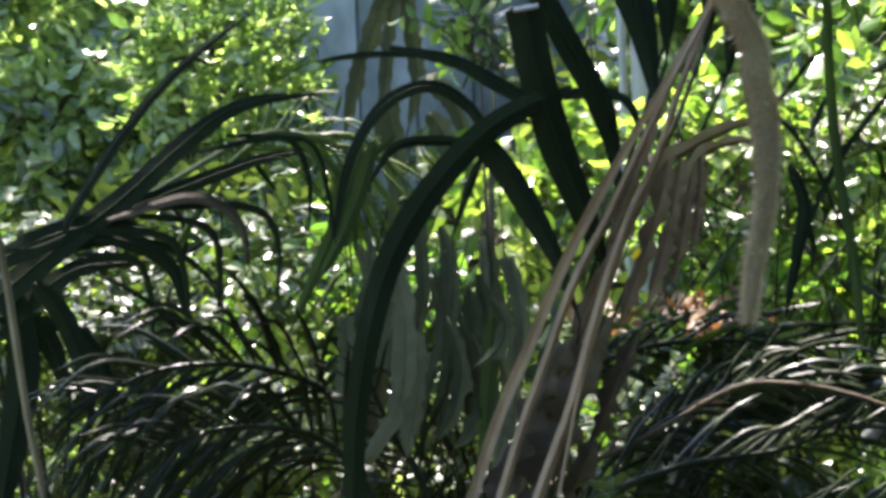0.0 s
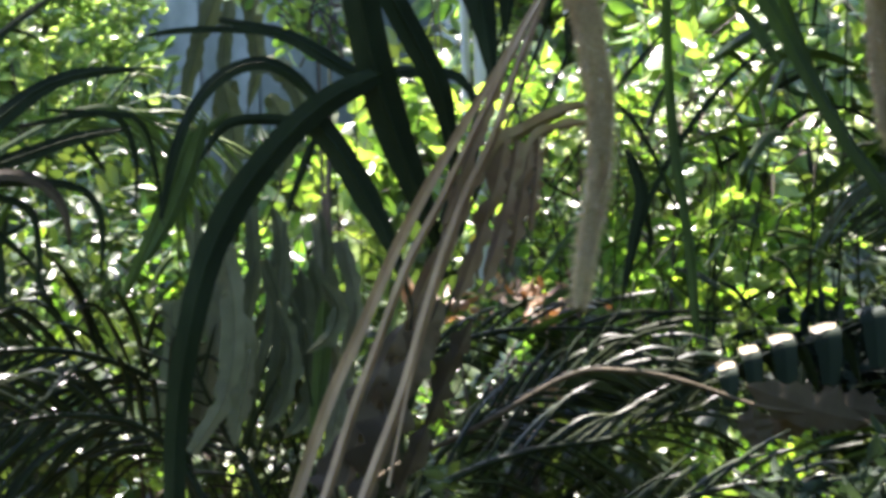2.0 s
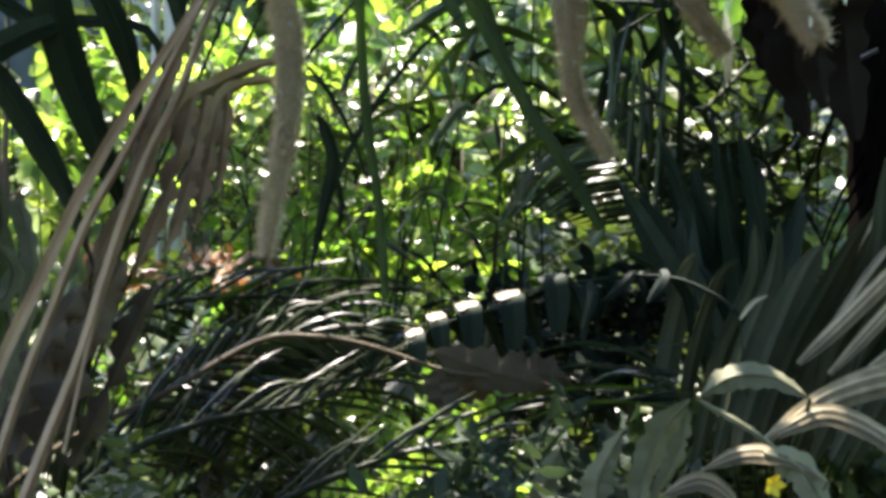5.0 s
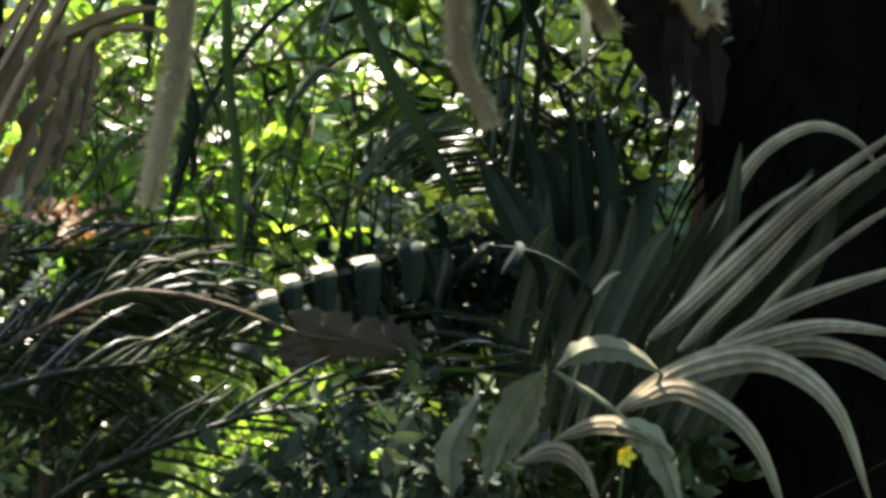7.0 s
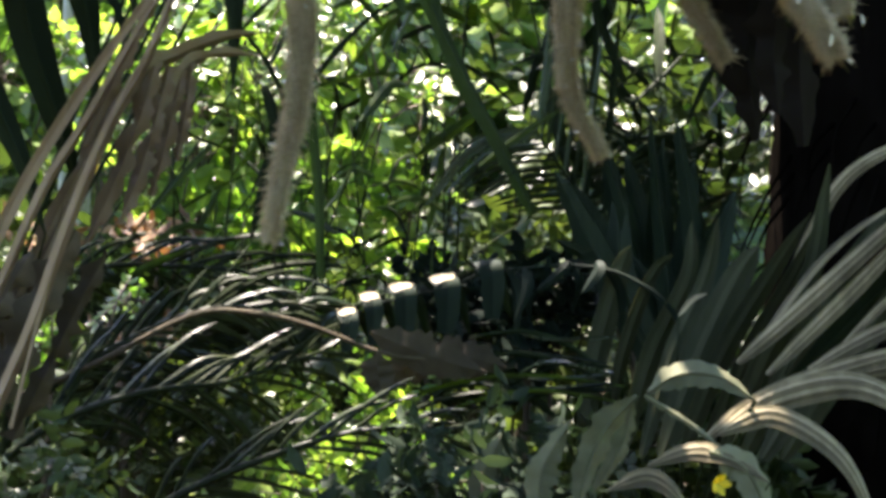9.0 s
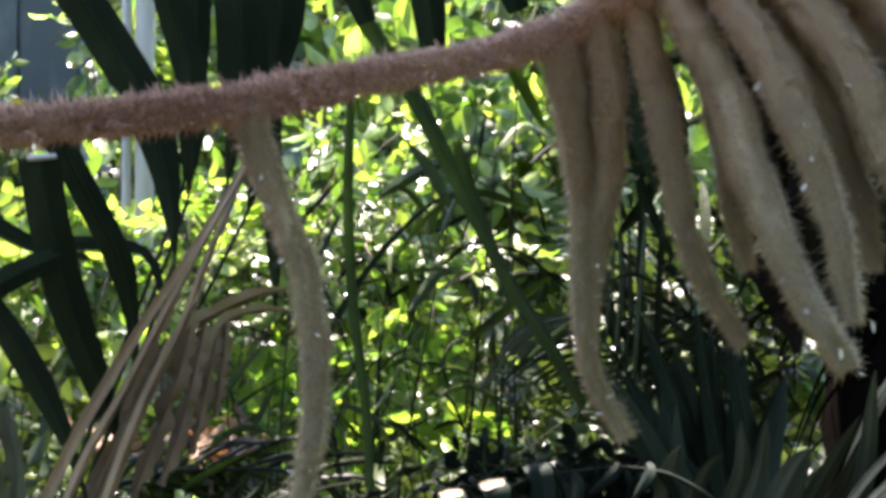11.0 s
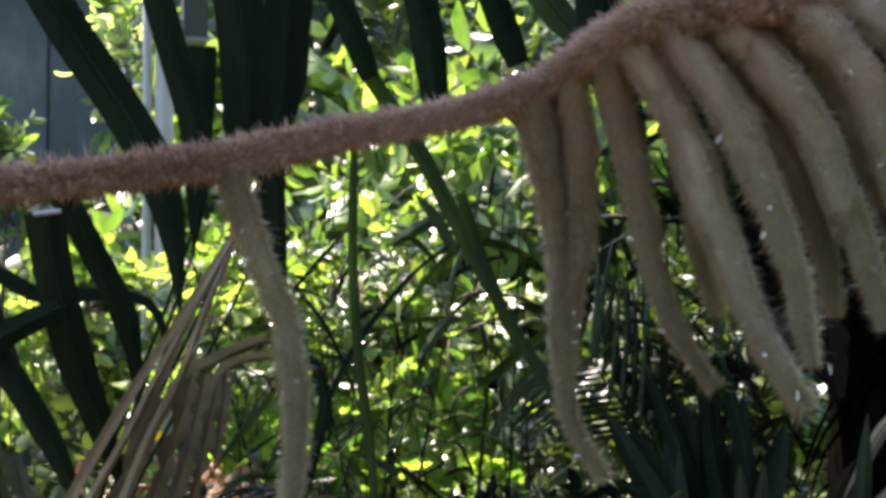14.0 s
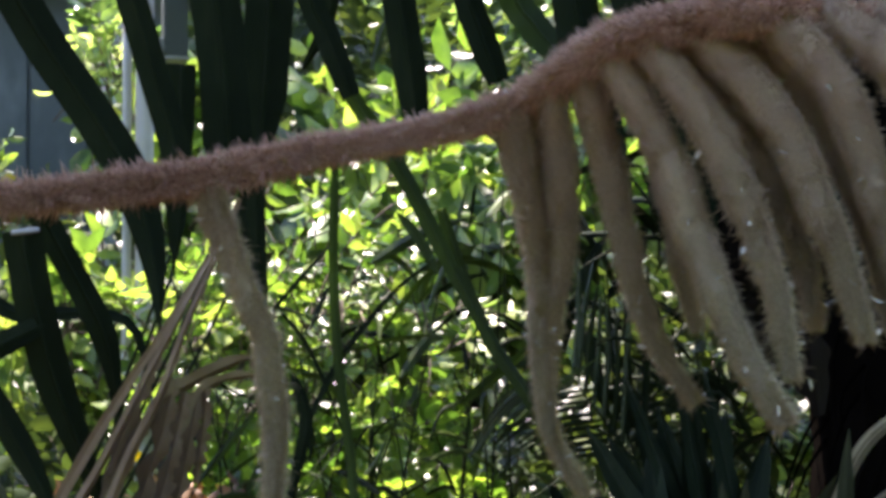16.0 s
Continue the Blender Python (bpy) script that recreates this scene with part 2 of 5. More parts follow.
def blade_mesh(points, width, shape=BLADE, roll=0.0, fold=0.25, n=18, thick=0.0012, wave=0.0, facing=(0.3, 0.95, 0.05), twist=0.0, across=None, ragged=0.0):
    """A long leaf: a V-folded strip with a rib and real thickness along a smooth line."""
    line = curve(points, n)
    t, side, nor = frames_of(line, facing)
    if across is not None:
        side = np.asarray(across) - t * (t @ np.asarray(across))[:, None]
        side /= np.linalg.norm(side, axis=1, keepdims=True)
        nor = np.cross(side, t)
    u = np.linspace(0, 1, n + 1)
    w = np.interp(u, [a for a, _ in shape], [b for _, b in shape]) * width / 2
    tear = 1 + ragged * curve(rng.normal(0, 1, (max(4, n // 2), 2)), n) if ragged else np.ones((n + 1, 2))
    ang = radians(roll) + radians(twist) * u
    s2 = side * np.cos(ang)[:, None] + nor * np.sin(ang)[:, None]
    n2 = nor * np.cos(ang)[:, None] - side * np.sin(ang)[:, None]
    wob = wave * w * np.sin(u * 23 + width * 900)
    lf = line + s2 * (w * tear[:, 0])[:, None] + n2 * (fold * w + wob)[:, None]
    rt = line - s2 * (w * tear[:, 1])[:, None] + n2 * (fold * w - wob)[:, None]
    q = (w * 0.03 + thick)[:, None]
    mid_a, mid_b = line + n2 * thick, line - n2 * q
    verts, faces = [], []
    for a, b in ((lf, mid_a), (mid_a, rt), (rt, mid_b), (mid_b, lf)):  # strips of their own keep the rib and the rims sharp
        o = len(verts) * 2 * (n + 1)
        verts.append(np.stack([a, b], 1).reshape(-1, 3))
        faces += [(o + 2 * k, o + 2 * k + 1, o + 2 * k + 3, o + 2 * k + 2) for k in range(n)]
    return np.vstack(verts), faces


def pleated_mesh(points, width, shape=BLADE, roll=0.0, pleats=4, depth=0.35, n=22, thick=0.0008):
    """A palm blade folded lengthwise into narrow pleats, each a strip with its own edges and thickness."""
    line = curve(points, n)
    t, side, nor = frames_of(line)
    u = np.linspace(0, 1, n + 1)
    w = np.interp(u, [a for a, _ in shape], [b for _, b in shape]) * width / 2
    s2 = side * math.cos(radians(roll)) + nor * math.sin(radians(roll))
    n2 = nor * math.cos(radians(roll)) - side * math.sin(radians(roll))
    cuts = np.linspace(-1, 1, 2 * pleats + 1) + np.concatenate([[0], rng.normal(0, 0.1 / pleats, 2 * pleats - 1), [0]])
    rows = [line + s2 * (w * c)[:, None] + n2 * (w * (0.18 * c * c + (depth / pleats if k % 2 else 0)))[:, None] for k, c in enumerate(cuts)]
    verts, faces = [], []
    for a, b in zip(rows[:-1], rows[1:]):
        back = n2 * thick
        for p, q in ((a, b), (b - back, a - back)):
            o = len(verts) * 2 * (n + 1)
            verts.append(np.stack([p, q], 1).reshape(-1, 3))
            faces += [(o + 2 * k, o + 2 * k + 1, o + 2 * k + 3, o + 2 * k + 2) for k in range(n)]
    return np.vstack(verts), faces


def tube_mesh(points, radii, n=16, sides=8, rough=0.0):
    line = curve(points, n)
    t, side, nor = frames_of(line)
    r = np.interp(np.linspace(0, 1, n + 1), np.linspace(0, 1, len(radii)), radii)
    a = np.linspace(0, 2 * math.pi, sides, endpoint=False)
    ring = side[:, None] * np.cos(a)[None, :, None] + nor[:, None] * np.sin(a)[None, :, None]
    rr = r[:, None] * (1 + rough * rng.standard_normal((n + 1, sides)))
    v = (line[:, None] + ring * rr[..., None]).reshape(-1, 3)
    f = [(k * sides + j, k * sides + (j + 1) % sides, (k + 1) * sides + (j + 1) % sides, (k + 1) * sides + j) for k in range(n) for j in range(sides)]
    f += [tuple(range(sides))[::-1], tuple(n * sides + j for j in range(sides))]
    return v, f


def joined(parts):
    vs, fs, base = [], [], 0
    for v, f in parts:
        vs.append(np.asarray(v))
        fs += [tuple(i + base for i in g) for g in f]
        base += len(v)
    return np.vstack(vs), fs


def bristly_mesh(points, radii, hair, count, n=40, lean=0.5, whorls=0, wild=0.0, ripple=0.0, swell=0.06, fat=0.075):
    """A spike thick with short florets or hairs that stand off its core, in whorls where it has them."""
    line = curve(points, 200)
    wob = curve(rng.normal(0, 1, (12, 3)) * ripple, 200)
    line = line + wob * np.sin(np.linspace(0, math.pi, 201))[:, None]
    prof = np.interp(np.linspace(0, 1, 41), np.linspace(0, 1, len(radii)), radii) * (1 + swell * curve(rng.normal(0, 1, (16, 1)), 40)[:, 0])
    radii = prof.tolist()
    core = tube_mesh(line[::5], [r * 0.86 for r in radii], n, 14, 0.03)
    t, side, nor = frames_of(line)
    u = rng.random(count)
    if whorls:
        turn = rng.random(count) * 2 * math.pi
        step = np.floor(u * whorls + 0.5 * np.sin(turn * 2) + 0.5 * np.sin(turn * 3 + 1))
        u = np.clip((step + 0.30 * rng.standard_normal(count) + 0.5) / whorls, 0, 0.999)
        a = turn
    else:
        a = rng.random(count) * 2 * math.pi
    k = (u * 200).astype(int)
    frac = (u * 200 - k)[:, None]
    at = line[k] * (1 - frac) + line[np.minimum(k + 1, 200)] * frac
    rr = np.interp(u, np.linspace(0, 1, len(radii)), radii)
    out = side[k] * np.cos(a)[:, None] + nor[k] * np.sin(a)[:, None]
    way = out + t[k] * (lean + 0.35 * rng.standard_normal(count))[:, None] + 0.25 * rng.standard_normal((count, 3))
    way /= np.linalg.norm(way, axis=1, keepdims=True)
    root = at + out * (rr * 0.78)[:, None]
    ln = hair * (0.45 + 0.7 * rng.random(count) + 1.1 * rng.random(count) ** 6) * (1 + wild * (rng.random(count) < 0.22))
    across = np.cross(way, t[k])
    across /= np.linalg.norm(across, axis=1, keepdims=True) + 1e-9
    other = np.cross(way, across)
    wd = (hair * fat * (0.6 + 0.8 * rng.random(count)))[:, None]
    mid = root + way * (ln * 0.45)[:, None]
    tip = root + way * ln[:, None]
    v = np.stack([root, mid + across * wd, mid - across * wd * 0.5 + other * wd * 0.8, mid - across * wd * 0.5 - other * wd * 0.8, tip], 1).reshape(-1, 3)
    f = []
    for i in range(count):
        b = 5 * i
        f += [(b, b + 2, b + 1), (b, b + 3, b + 2), (b, b + 1, b + 3), (b + 1, b + 2, b + 4), (b + 2, b + 3, b + 4), (b + 3, b + 1, b + 4)]
    return joined([core, (v, f)])


LEAF_V = np.array([(0, 0, 0), (0.35, 0, -0.03), (0.7, 0, -0.07), (1, 0, -0.2), (0.30, 0.195, 0.03), (0.68, 0.18, 0.0), (0.30, -0.195, 0.03), (0.68, -0.18, 0.0)])
LEAF_F = [(0, 1, 4), (0, 6, 1), (4, 1, 2, 5), (1, 6, 7, 2), (5, 2, 3), (2, 7, 3)]


def leaves_mesh(at, way, up, size):
    """Many small leaves, each a folded blade of eight points."""
    way = way / np.linalg.norm(way, axis=1, keepdims=True)
    side = np.cross(up, way)
    side /= np.linalg.norm(side, axis=1, keepdims=True) + 1e-9
    nor = np.cross(way, side)
    v = at[:, None] + size[:, None, None] * (LEAF_V[None, :, :1] * way[:, None] + LEAF_V[None, :, 1:2] * side[:, None] + LEAF_V[None, :, 2:] * nor[:, None])
    base = np.arange(len(at)) * 8
    f = []
    for b in base.tolist():
        f += [tuple(i + b for i in g) for g in LEAF_F]
    return v.reshape(-1, 3), f


def shrub(name, centre, radius, twigs, size, mat, label, category="shrub", group="background shrubs", per=8, droop=0.2, wide=1.0, hollow=0.35, root=None, near=False, clumps=0):
    """Stems from the ground, and a crown of twigs with leaves in two ranks and gaps between the clumps."""
    cx, cy, cz = centre
    rx, ry, rz = radius
    ob = thing(name, (cx, cy, 0) if root is None else root, label, category, group)
    small = max(radius) < 0.6
    for k in range(3 if small or root is not None else 5):
        a = rng.random() * 6.28
        top = np.array([cx + rx * 0.6 * math.cos(a), cy + ry * 0.6 * math.sin(a), cz + rz * rng.uniform(-0.1, 0.6)])
        mid = np.array([cx + rx * 0.25 * math.cos(a + 0.5), cy + ry * 0.25 * math.sin(a + 0.5), max(0.1, (cz - rz * 0.2) * 0.6)])
        foot, thick = (cx + 0.08 * math.cos(a), cy + 0.08 * math.sin(a), -0.02), 0.45 if small else 1.0
        if root is not None:
            foot, thick = root, 4.0
            mid = np.array(((root[0] * 3 + top[0]) / 4, (root[1] * 3 + top[1]) / 4, top[2] * 0.75))
        v, f = tube_mesh([foot, mid, top], [0.022 * thick, 0.014 * thick, 0.004 * thick], 12, 7)
        link_mesh("stem", v, f, M_BARK, ob)
    d = rng.standard_normal((twigs, 3))
    d /= np.linalg.norm(d, axis=1, keepdims=True)
    rad = hollow + (1 - hollow) * rng.random(twigs) ** 0.6
    lump = 1 + 0.25 * np.sin(d[:, 0] * 7 + cx * 3) * np.sin(d[:, 2] * 6 + cy)
    c = np.array(centre) + d * rad[:, None] * lump[:, None] * np.array(radius)
    c[:, 2] = np.maximum(c[:, 2], 0.04)
    tw = d * 0.6 + rng.standard_normal((twigs, 3)) * 0.6 + (0, 0, 0.25)
    if clumps:  # leaves gather in tufts with dark gaps between them
        heart = c[: max(6, twigs // clumps)]
        pick = rng.integers(len(heart), size=twigs)
        off = rng.standard_normal((twigs, 3)) * (1, 0.45, 0.9)
        c = heart[pick] + off * size * 0.8
        tw = off * (0.8, 0.3, 0.8) + d * 0.1 + (0, -0.08, 0.1)
    tw /= np.linalg.norm(tw, axis=1, keepdims=True)
    sz = size * (0.65 + 0.7 * rng.random(twigs))
    flat = np.cross(tw, rng.standard_normal((twigs, 3)) * 0.5 + ((0, -1.1, 0.7) if clumps else (0, -0.45, 1.0)))
    flat /= np.linalg.norm(flat, axis=1, keepdims=True) + 1e-9
    at, way, up, ls = [], [], [], []
    for j in range(per):
        s = 1 if j % 2 else -1
        pos = c + tw * (sz * (j // 2) * 0.55)[:, None]
        wy = tw * 0.55 + flat * s * (0.9 if j < per - 1 else 0.0) - np.array((0, 0, droop)) + 0.22 * rng.standard_normal((twigs, 3))
        at.append(pos), way.append(wy), up.append(np.cross(flat, tw) * -1 + 0.35 * rng.standard_normal((twigs, 3))), ls.append(sz * (0.8 + 0.4 * rng.random(twigs)) * wide)
    v, f = leaves_mesh(np.vstack(at), np.vstack(way), np.vstack(up), np.concatenate(ls))
    if near:  # the thin branchlets that carry the leaves
        lines = [tube_mesh([p - w * k * 1.5 - (0, 0, k), p, p + w * k * 1.8], [0.0028, 0.002, 0.0008], 4, 4) for p, w, k in zip(c, tw, sz)]
        bv, bf = joined(lines)
        link_mesh("twig_work", bv, bf, M_BARK, ob)["kind"] = "stuff"
    crown = link_mesh("crown", v, f, mat, ob)
    crown["kind"] = "stuff"
    return ob


def leaf_thing(name, points, width, mat, label, category="leaf", group="", shape=BLADE, **kw):
    """A single long leaf blade with a stalk that goes down to the ground."""
    v, f = blade_mesh(points, width, shape, **kw)
    ob = link_mesh(name, v, f, mat)
    return tagged(ob, label, category, group)


def frond(name, points, length, width, count, mat, label, spread=60, droop=0.35, side_roll=20, start=0.15, radius=0.008, group="palm fronds", rank=(1, -1), facing=(0.3, 0.95, 0.05), lift=0.0, vary=0.15, stalk_mat=None, jitter=11):
    """A feather-shaped palm leaf: a tapering rib with a rank of narrow leaflets on each side."""
    ob = thing(name, points[0], label, "palm frond", group)
    v, f = tube_mesh(points, [radius, radius * 0.7, radius * 0.25], 24, 7)
    link_mesh("rib", v, f, stalk_mat or mat, ob)
    line = curve(points, 100)
    t, side, nor = frames_of(line, facing)
    for k in range(count):
        u = start + (0.985 - start) * k / (count - 1)
        i = int(u * 100)
        env = math.sin(math.pi * min(1.0, 0.18 + 0.82 * (u - start) / (1 - start) * 0.93)) ** 0.6
        for s in rank:
            ln = length * 1.25 * env * (1 + vary * rng.standard_normal())
            dr = droop * rng.uniform(0.5, 1.5)
            if rng.random() < 0.1 and jitter > 5:
                continue
            a = radians(spread * (1 - 0.45 * u) + jitter * rng.standard_normal())
            d = t[i] * math.cos(a) + (side[i] * s) * math.sin(a) + nor[i] * lift
            d = d / np.linalg.norm(d)
            p0 = line[i]
            p1 = p0 + d * ln * 0.5 - np.array((0, 0, dr * ln * 0.12))
            p2 = p0 + d * ln * 0.95 - np.array((0, 0, dr * ln * 0.75))
            lv, lf = blade_mesh([p0, p1, p2], width * (0.45 + 0.3 * env) * rng.uniform(0.8, 1.3), BLADE, side_roll * s + 18 * rng.standard_normal(), 0.3, 7 if mat is not M_DULL else 26, 0.0006, ragged=0.3 if mat is M_DULL else 0.0)
            link_mesh("leaflet", lv, lf, mat, ob)
    return ob


# ---- ground and building ----
def ground():
    n = 60
    g = np.concatenate([np.linspace(-400, -12, 8), np.linspace(-10, 14, n), np.linspace(18, 600, 8)])
    x, y = np.meshgrid(g, g, indexing="ij")
    z = np.where((abs(x) < 11) & (y > -8) & (y < 12), 0.035 * np.sin(x * 2.1) * np.sin(y * 1.7 + 1) + 0.02 * rng.standard_normal(x.shape), 0)
    v = np.stack([x, y, z], -1).reshape(-1, 3)
    m = len(g)
    f = [(i * m + j, (i + 1) * m + j, (i + 1) * m + j + 1, i * m + j + 1) for i in range(m - 1) for j in range(m - 1)]
    tagged(link_mesh("ground", v, f, M_SOIL), "dark brown soil with leaf litter", "ground", kind="structure")


ground()


def box(name, lo, hi, mat, parent=None, label="", bevel=0.004):
    bm = bmesh.new()
    bmesh.ops.create_cube(bm, size=1.0)
    c, s = (Vector(lo) + Vector(hi)) / 2, Vector(hi) - Vector(lo)
    bmesh.ops.transform(bm, matrix=Matrix.Translation(c) @ Matrix.Diagonal((*s, 1)), verts=bm.verts)
    bmesh.ops.bevel(bm, geom=bm.edges[:], offset=bevel, segments=2, affect="EDGES")
    me = bpy.data.meshes.new(name)
    bm.to_mesh(me)
    bm.free()
    me.materials.append(mat)
    ob = new(name, me)
    if parent is not None:
        ob.parent = parent
        ob.matrix_parent_inverse = parent.matrix_world.inverted()
    if label:
        ob["label"] = label
    return ob


def shed():
    ob = thing("shed", (0.2, 8.2, 0), "blue-grey sheet-metal shed behind the plants", "shed")
    x0, x1, y0, y1, h = -1.6, 2.6, 7.4, 9.6, 3.6
    box("core_wall", (x0, y0 + 0.03, 0), (x1, y1, h), M_WALL, ob)
    x = x0
    while x < x1 - 0.05:
        box("panel", (x, y0, 0.0), (x + 0.285, y0 + 0.028, h), M_WALL, ob)
        x += 0.30
    v = [(x0 - 0.2, y0 - 0.3, h), (x1 + 0.2, y0 - 0.3, h), (x1 + 0.2, y1 + 0.2, h + 0.5), (x0 - 0.2, y1 + 0.2, h + 0.5)]
    v += [(a, b, c + 0.05) for a, b, c in v]
    f = [(3, 2, 1, 0), (4, 5, 6, 7), (0, 1, 5, 4), (1, 2, 6, 5), (2, 3, 7, 6), (3, 0, 4, 7)]
    link_mesh("roof", v, f, M_ROOF, ob, smooth=False)


shed()


def post():
    base = (0.541, 3.729, 2.240)
    top = (0.527, 3.643, 2.695)
    ob = thing("white_post", (base[0], base[1], 0), "weathered white painted double pipe post with a bracket", "post")
    for dx, r in ((0.0, 0.024), (-0.045, 0.012)):
        v, f = tube_mesh([(base[0] + dx, base[1], 0), (base[0] + dx, base[1], top[2] + 0.2)], [r, r], 6, 16)
        link_mesh("pipe", v, f, M_WHITE, ob)
    a = (0.584, 3.680, 2.495)
    b = (0.671, 3.635, 2.631)
    box("bracket", (a[0], a[1], a[2] + 0.012), (a[0] + 0.062, a[1] + 0.06, b[2] + 0.05), M_WALL, ob, "grey box on the post")
    box("bracket_lip", (a[0] - 0.004, a[1] - 0.004, a[2]), (a[0] + 0.066, a[1] + 0.064, a[2] + 0.012), M_WHITE, ob)
    box("bracket_arm", (base[0], a[1] + 0.01, a[2] + 0.02), (a[0] + 0.01, a[1] + 0.04, a[2] + 0.06), M_WHITE, ob)


post()

# ---- background shrubs ----
FRESH = "fresh yellow-green leafy shrub, sunlit from behind"
GREEN = "dense green leafy shrub with glossy leaves"
DULL = "tall dull-green small-leaved shrub in the distance"
# M_DEEP rows make the dark gaps: shade put into the leaf colour
for k, (c, r, n, s, m, lab) in enumerate([
    ((1.75, 4.5, 1.65), (0.85, 0.25, 0.85), 330, 0.118, M_BRIGHT, FRESH),
    ((1.15, 4.8, 1.95), (0.6, 0.25, 0.75), 230, 0.118, M_BRIGHT, FRESH),
    ((2.6, 4.7, 1.95), (0.75, 0.25, 0.9), 210, 0.115, M_BRIGHT, FRESH),
    ((1.6, 5.4, 2.0), (1.3, 0.3, 1.2), 420, 0.10, M_DEEP, GREEN),
    ((2.3, 5.9, 2.3), (1.4, 0.4, 1.2), 420, 0.10, M_DEEP, GREEN),
    ((0.42, 4.3, 1.55), (0.42, 0.25, 0.5), 120, 0.068, M_BRIGHT, FRESH),
    ((0.7, 3.9, 1.15), (0.9, 0.3, 0.4), 260, 0.075, M_DEEP, GREEN),
    ((1.9, 3.9, 1.0), (0.9, 0.25, 0.5), 240, 0.075, M_DEEP, GREEN),
    ((3.5, 5.2, 1.8), (1.0, 0.5, 1.4), 500, 0.09, M_DEEP, GREEN),
    ((-2.0, 7.0, 2.0), (1.25, 0.3, 1.3), 600, 0.085, M_FAR, DULL),
    ((-2.6, 7.2, 2.1), (1.3, 0.4, 1.5), 700, 0.085, M_FAR, DULL),
    ((-1.9, 7.9, 2.6), (1.8, 0.4, 1.5), 700, 0.09, M_FAR, DULL),
    ((-0.4, 6.4, 1.2), (0.9, 0.35, 0.75), 520, 0.085, M_FAR, DULL),
    ((-1.6, 5.6, 0.9), (1.1, 0.35, 0.7), 420, 0.08, M_MID, GREEN),
    ((-1.05, 6.8, 2.3), (0.4, 0.3, 0.8), 200, 0.085, M_FAR, DULL),
    ((0.0, 6.3, 1.6), (0.5, 0.3, 0.4), 90, 0.09, M_DEEP, GREEN),
    ((0.6, 6.6, 1.3), (0.9, 0.4, 0.7), 400, 0.085, M_MID, GREEN),
    ((2.6, 7.2, 2.6), (1.5, 0.5, 1.4), 700, 0.09, M_FAR, DULL),
]):
    shrub("shrub", c, r, int(n * 1.2), s * 1.1, m, lab, near=c[1] < 5.3, clumps=0 if m is M_DEEP else 15 if m is M_BRIGHT else 9)
# far hedge that closes the place
for k in range(14):
    a = radians(-75 + k * 12)
    rad = 11.5
    shrub("tree", (rad * math.sin(a), rad * math.cos(a), 2.6), (1.9, 1.2, 2.8), 900, 0.17, M_DEEP, "dark green tree closing the far side", "tree", "far trees", wide=1.3)

# ---- overhead crown that shades the near plants ----
shrub("tree", (0.35, 1.85, 4.2), (1.9, 1.45, 0.6), 800, 0.15, M_DEEP, "leafy tree crown overhead that shades the near plants", "tree", "overhead trees", wide=1.3, hollow=0.0, root=(-2.6, -1.2, 0))

shrub("tree", (1.2, 6.6, 6.2), (3.2, 2.0, 0.8), 50, 0.19, M_DEEP, "high leafy crown that dapples the sunlight", "tree", "overhead trees", wide=1.3, hollow=0.0, root=(5.2, 7.5, 0))
for k in range(9):
    a = radians(75 + k * 26)
    shrub("tree", (4.6 * math.sin(a), 4.6 * math.cos(a), 1.9), (1.5, 1.2, 2.1), 500, 0.15, M_MID, "dense green tree that closes the garden", "tree", "garden trees", wide=1.3)

# ---- black palm trunk ----
def trunk():
    c = (1.860, 2.116, 1.613)
    ob = thing("palm_tree", (c[0], c[1], 0), "black fibrous palm trunk, deep shade put into its colour", "palm tree")
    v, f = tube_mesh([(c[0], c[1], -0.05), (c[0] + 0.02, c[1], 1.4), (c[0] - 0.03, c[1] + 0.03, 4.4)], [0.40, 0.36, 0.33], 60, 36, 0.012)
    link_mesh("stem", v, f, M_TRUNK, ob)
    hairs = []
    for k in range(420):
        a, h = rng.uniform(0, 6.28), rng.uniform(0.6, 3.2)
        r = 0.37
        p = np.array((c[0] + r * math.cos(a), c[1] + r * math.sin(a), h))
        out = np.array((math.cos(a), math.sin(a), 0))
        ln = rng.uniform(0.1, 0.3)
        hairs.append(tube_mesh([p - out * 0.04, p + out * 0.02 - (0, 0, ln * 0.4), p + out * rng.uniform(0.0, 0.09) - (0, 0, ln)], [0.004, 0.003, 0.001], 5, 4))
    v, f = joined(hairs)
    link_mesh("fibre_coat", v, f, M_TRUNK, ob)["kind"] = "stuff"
    for k in range(34):  # unseen leaf bases, added above eye level to shade the stem
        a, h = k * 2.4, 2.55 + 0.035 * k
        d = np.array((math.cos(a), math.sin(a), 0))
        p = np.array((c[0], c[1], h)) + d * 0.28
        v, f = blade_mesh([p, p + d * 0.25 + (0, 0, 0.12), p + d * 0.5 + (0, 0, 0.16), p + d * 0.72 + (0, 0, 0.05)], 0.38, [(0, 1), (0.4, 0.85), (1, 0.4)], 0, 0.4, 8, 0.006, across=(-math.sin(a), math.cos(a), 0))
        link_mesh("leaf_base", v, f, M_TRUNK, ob)
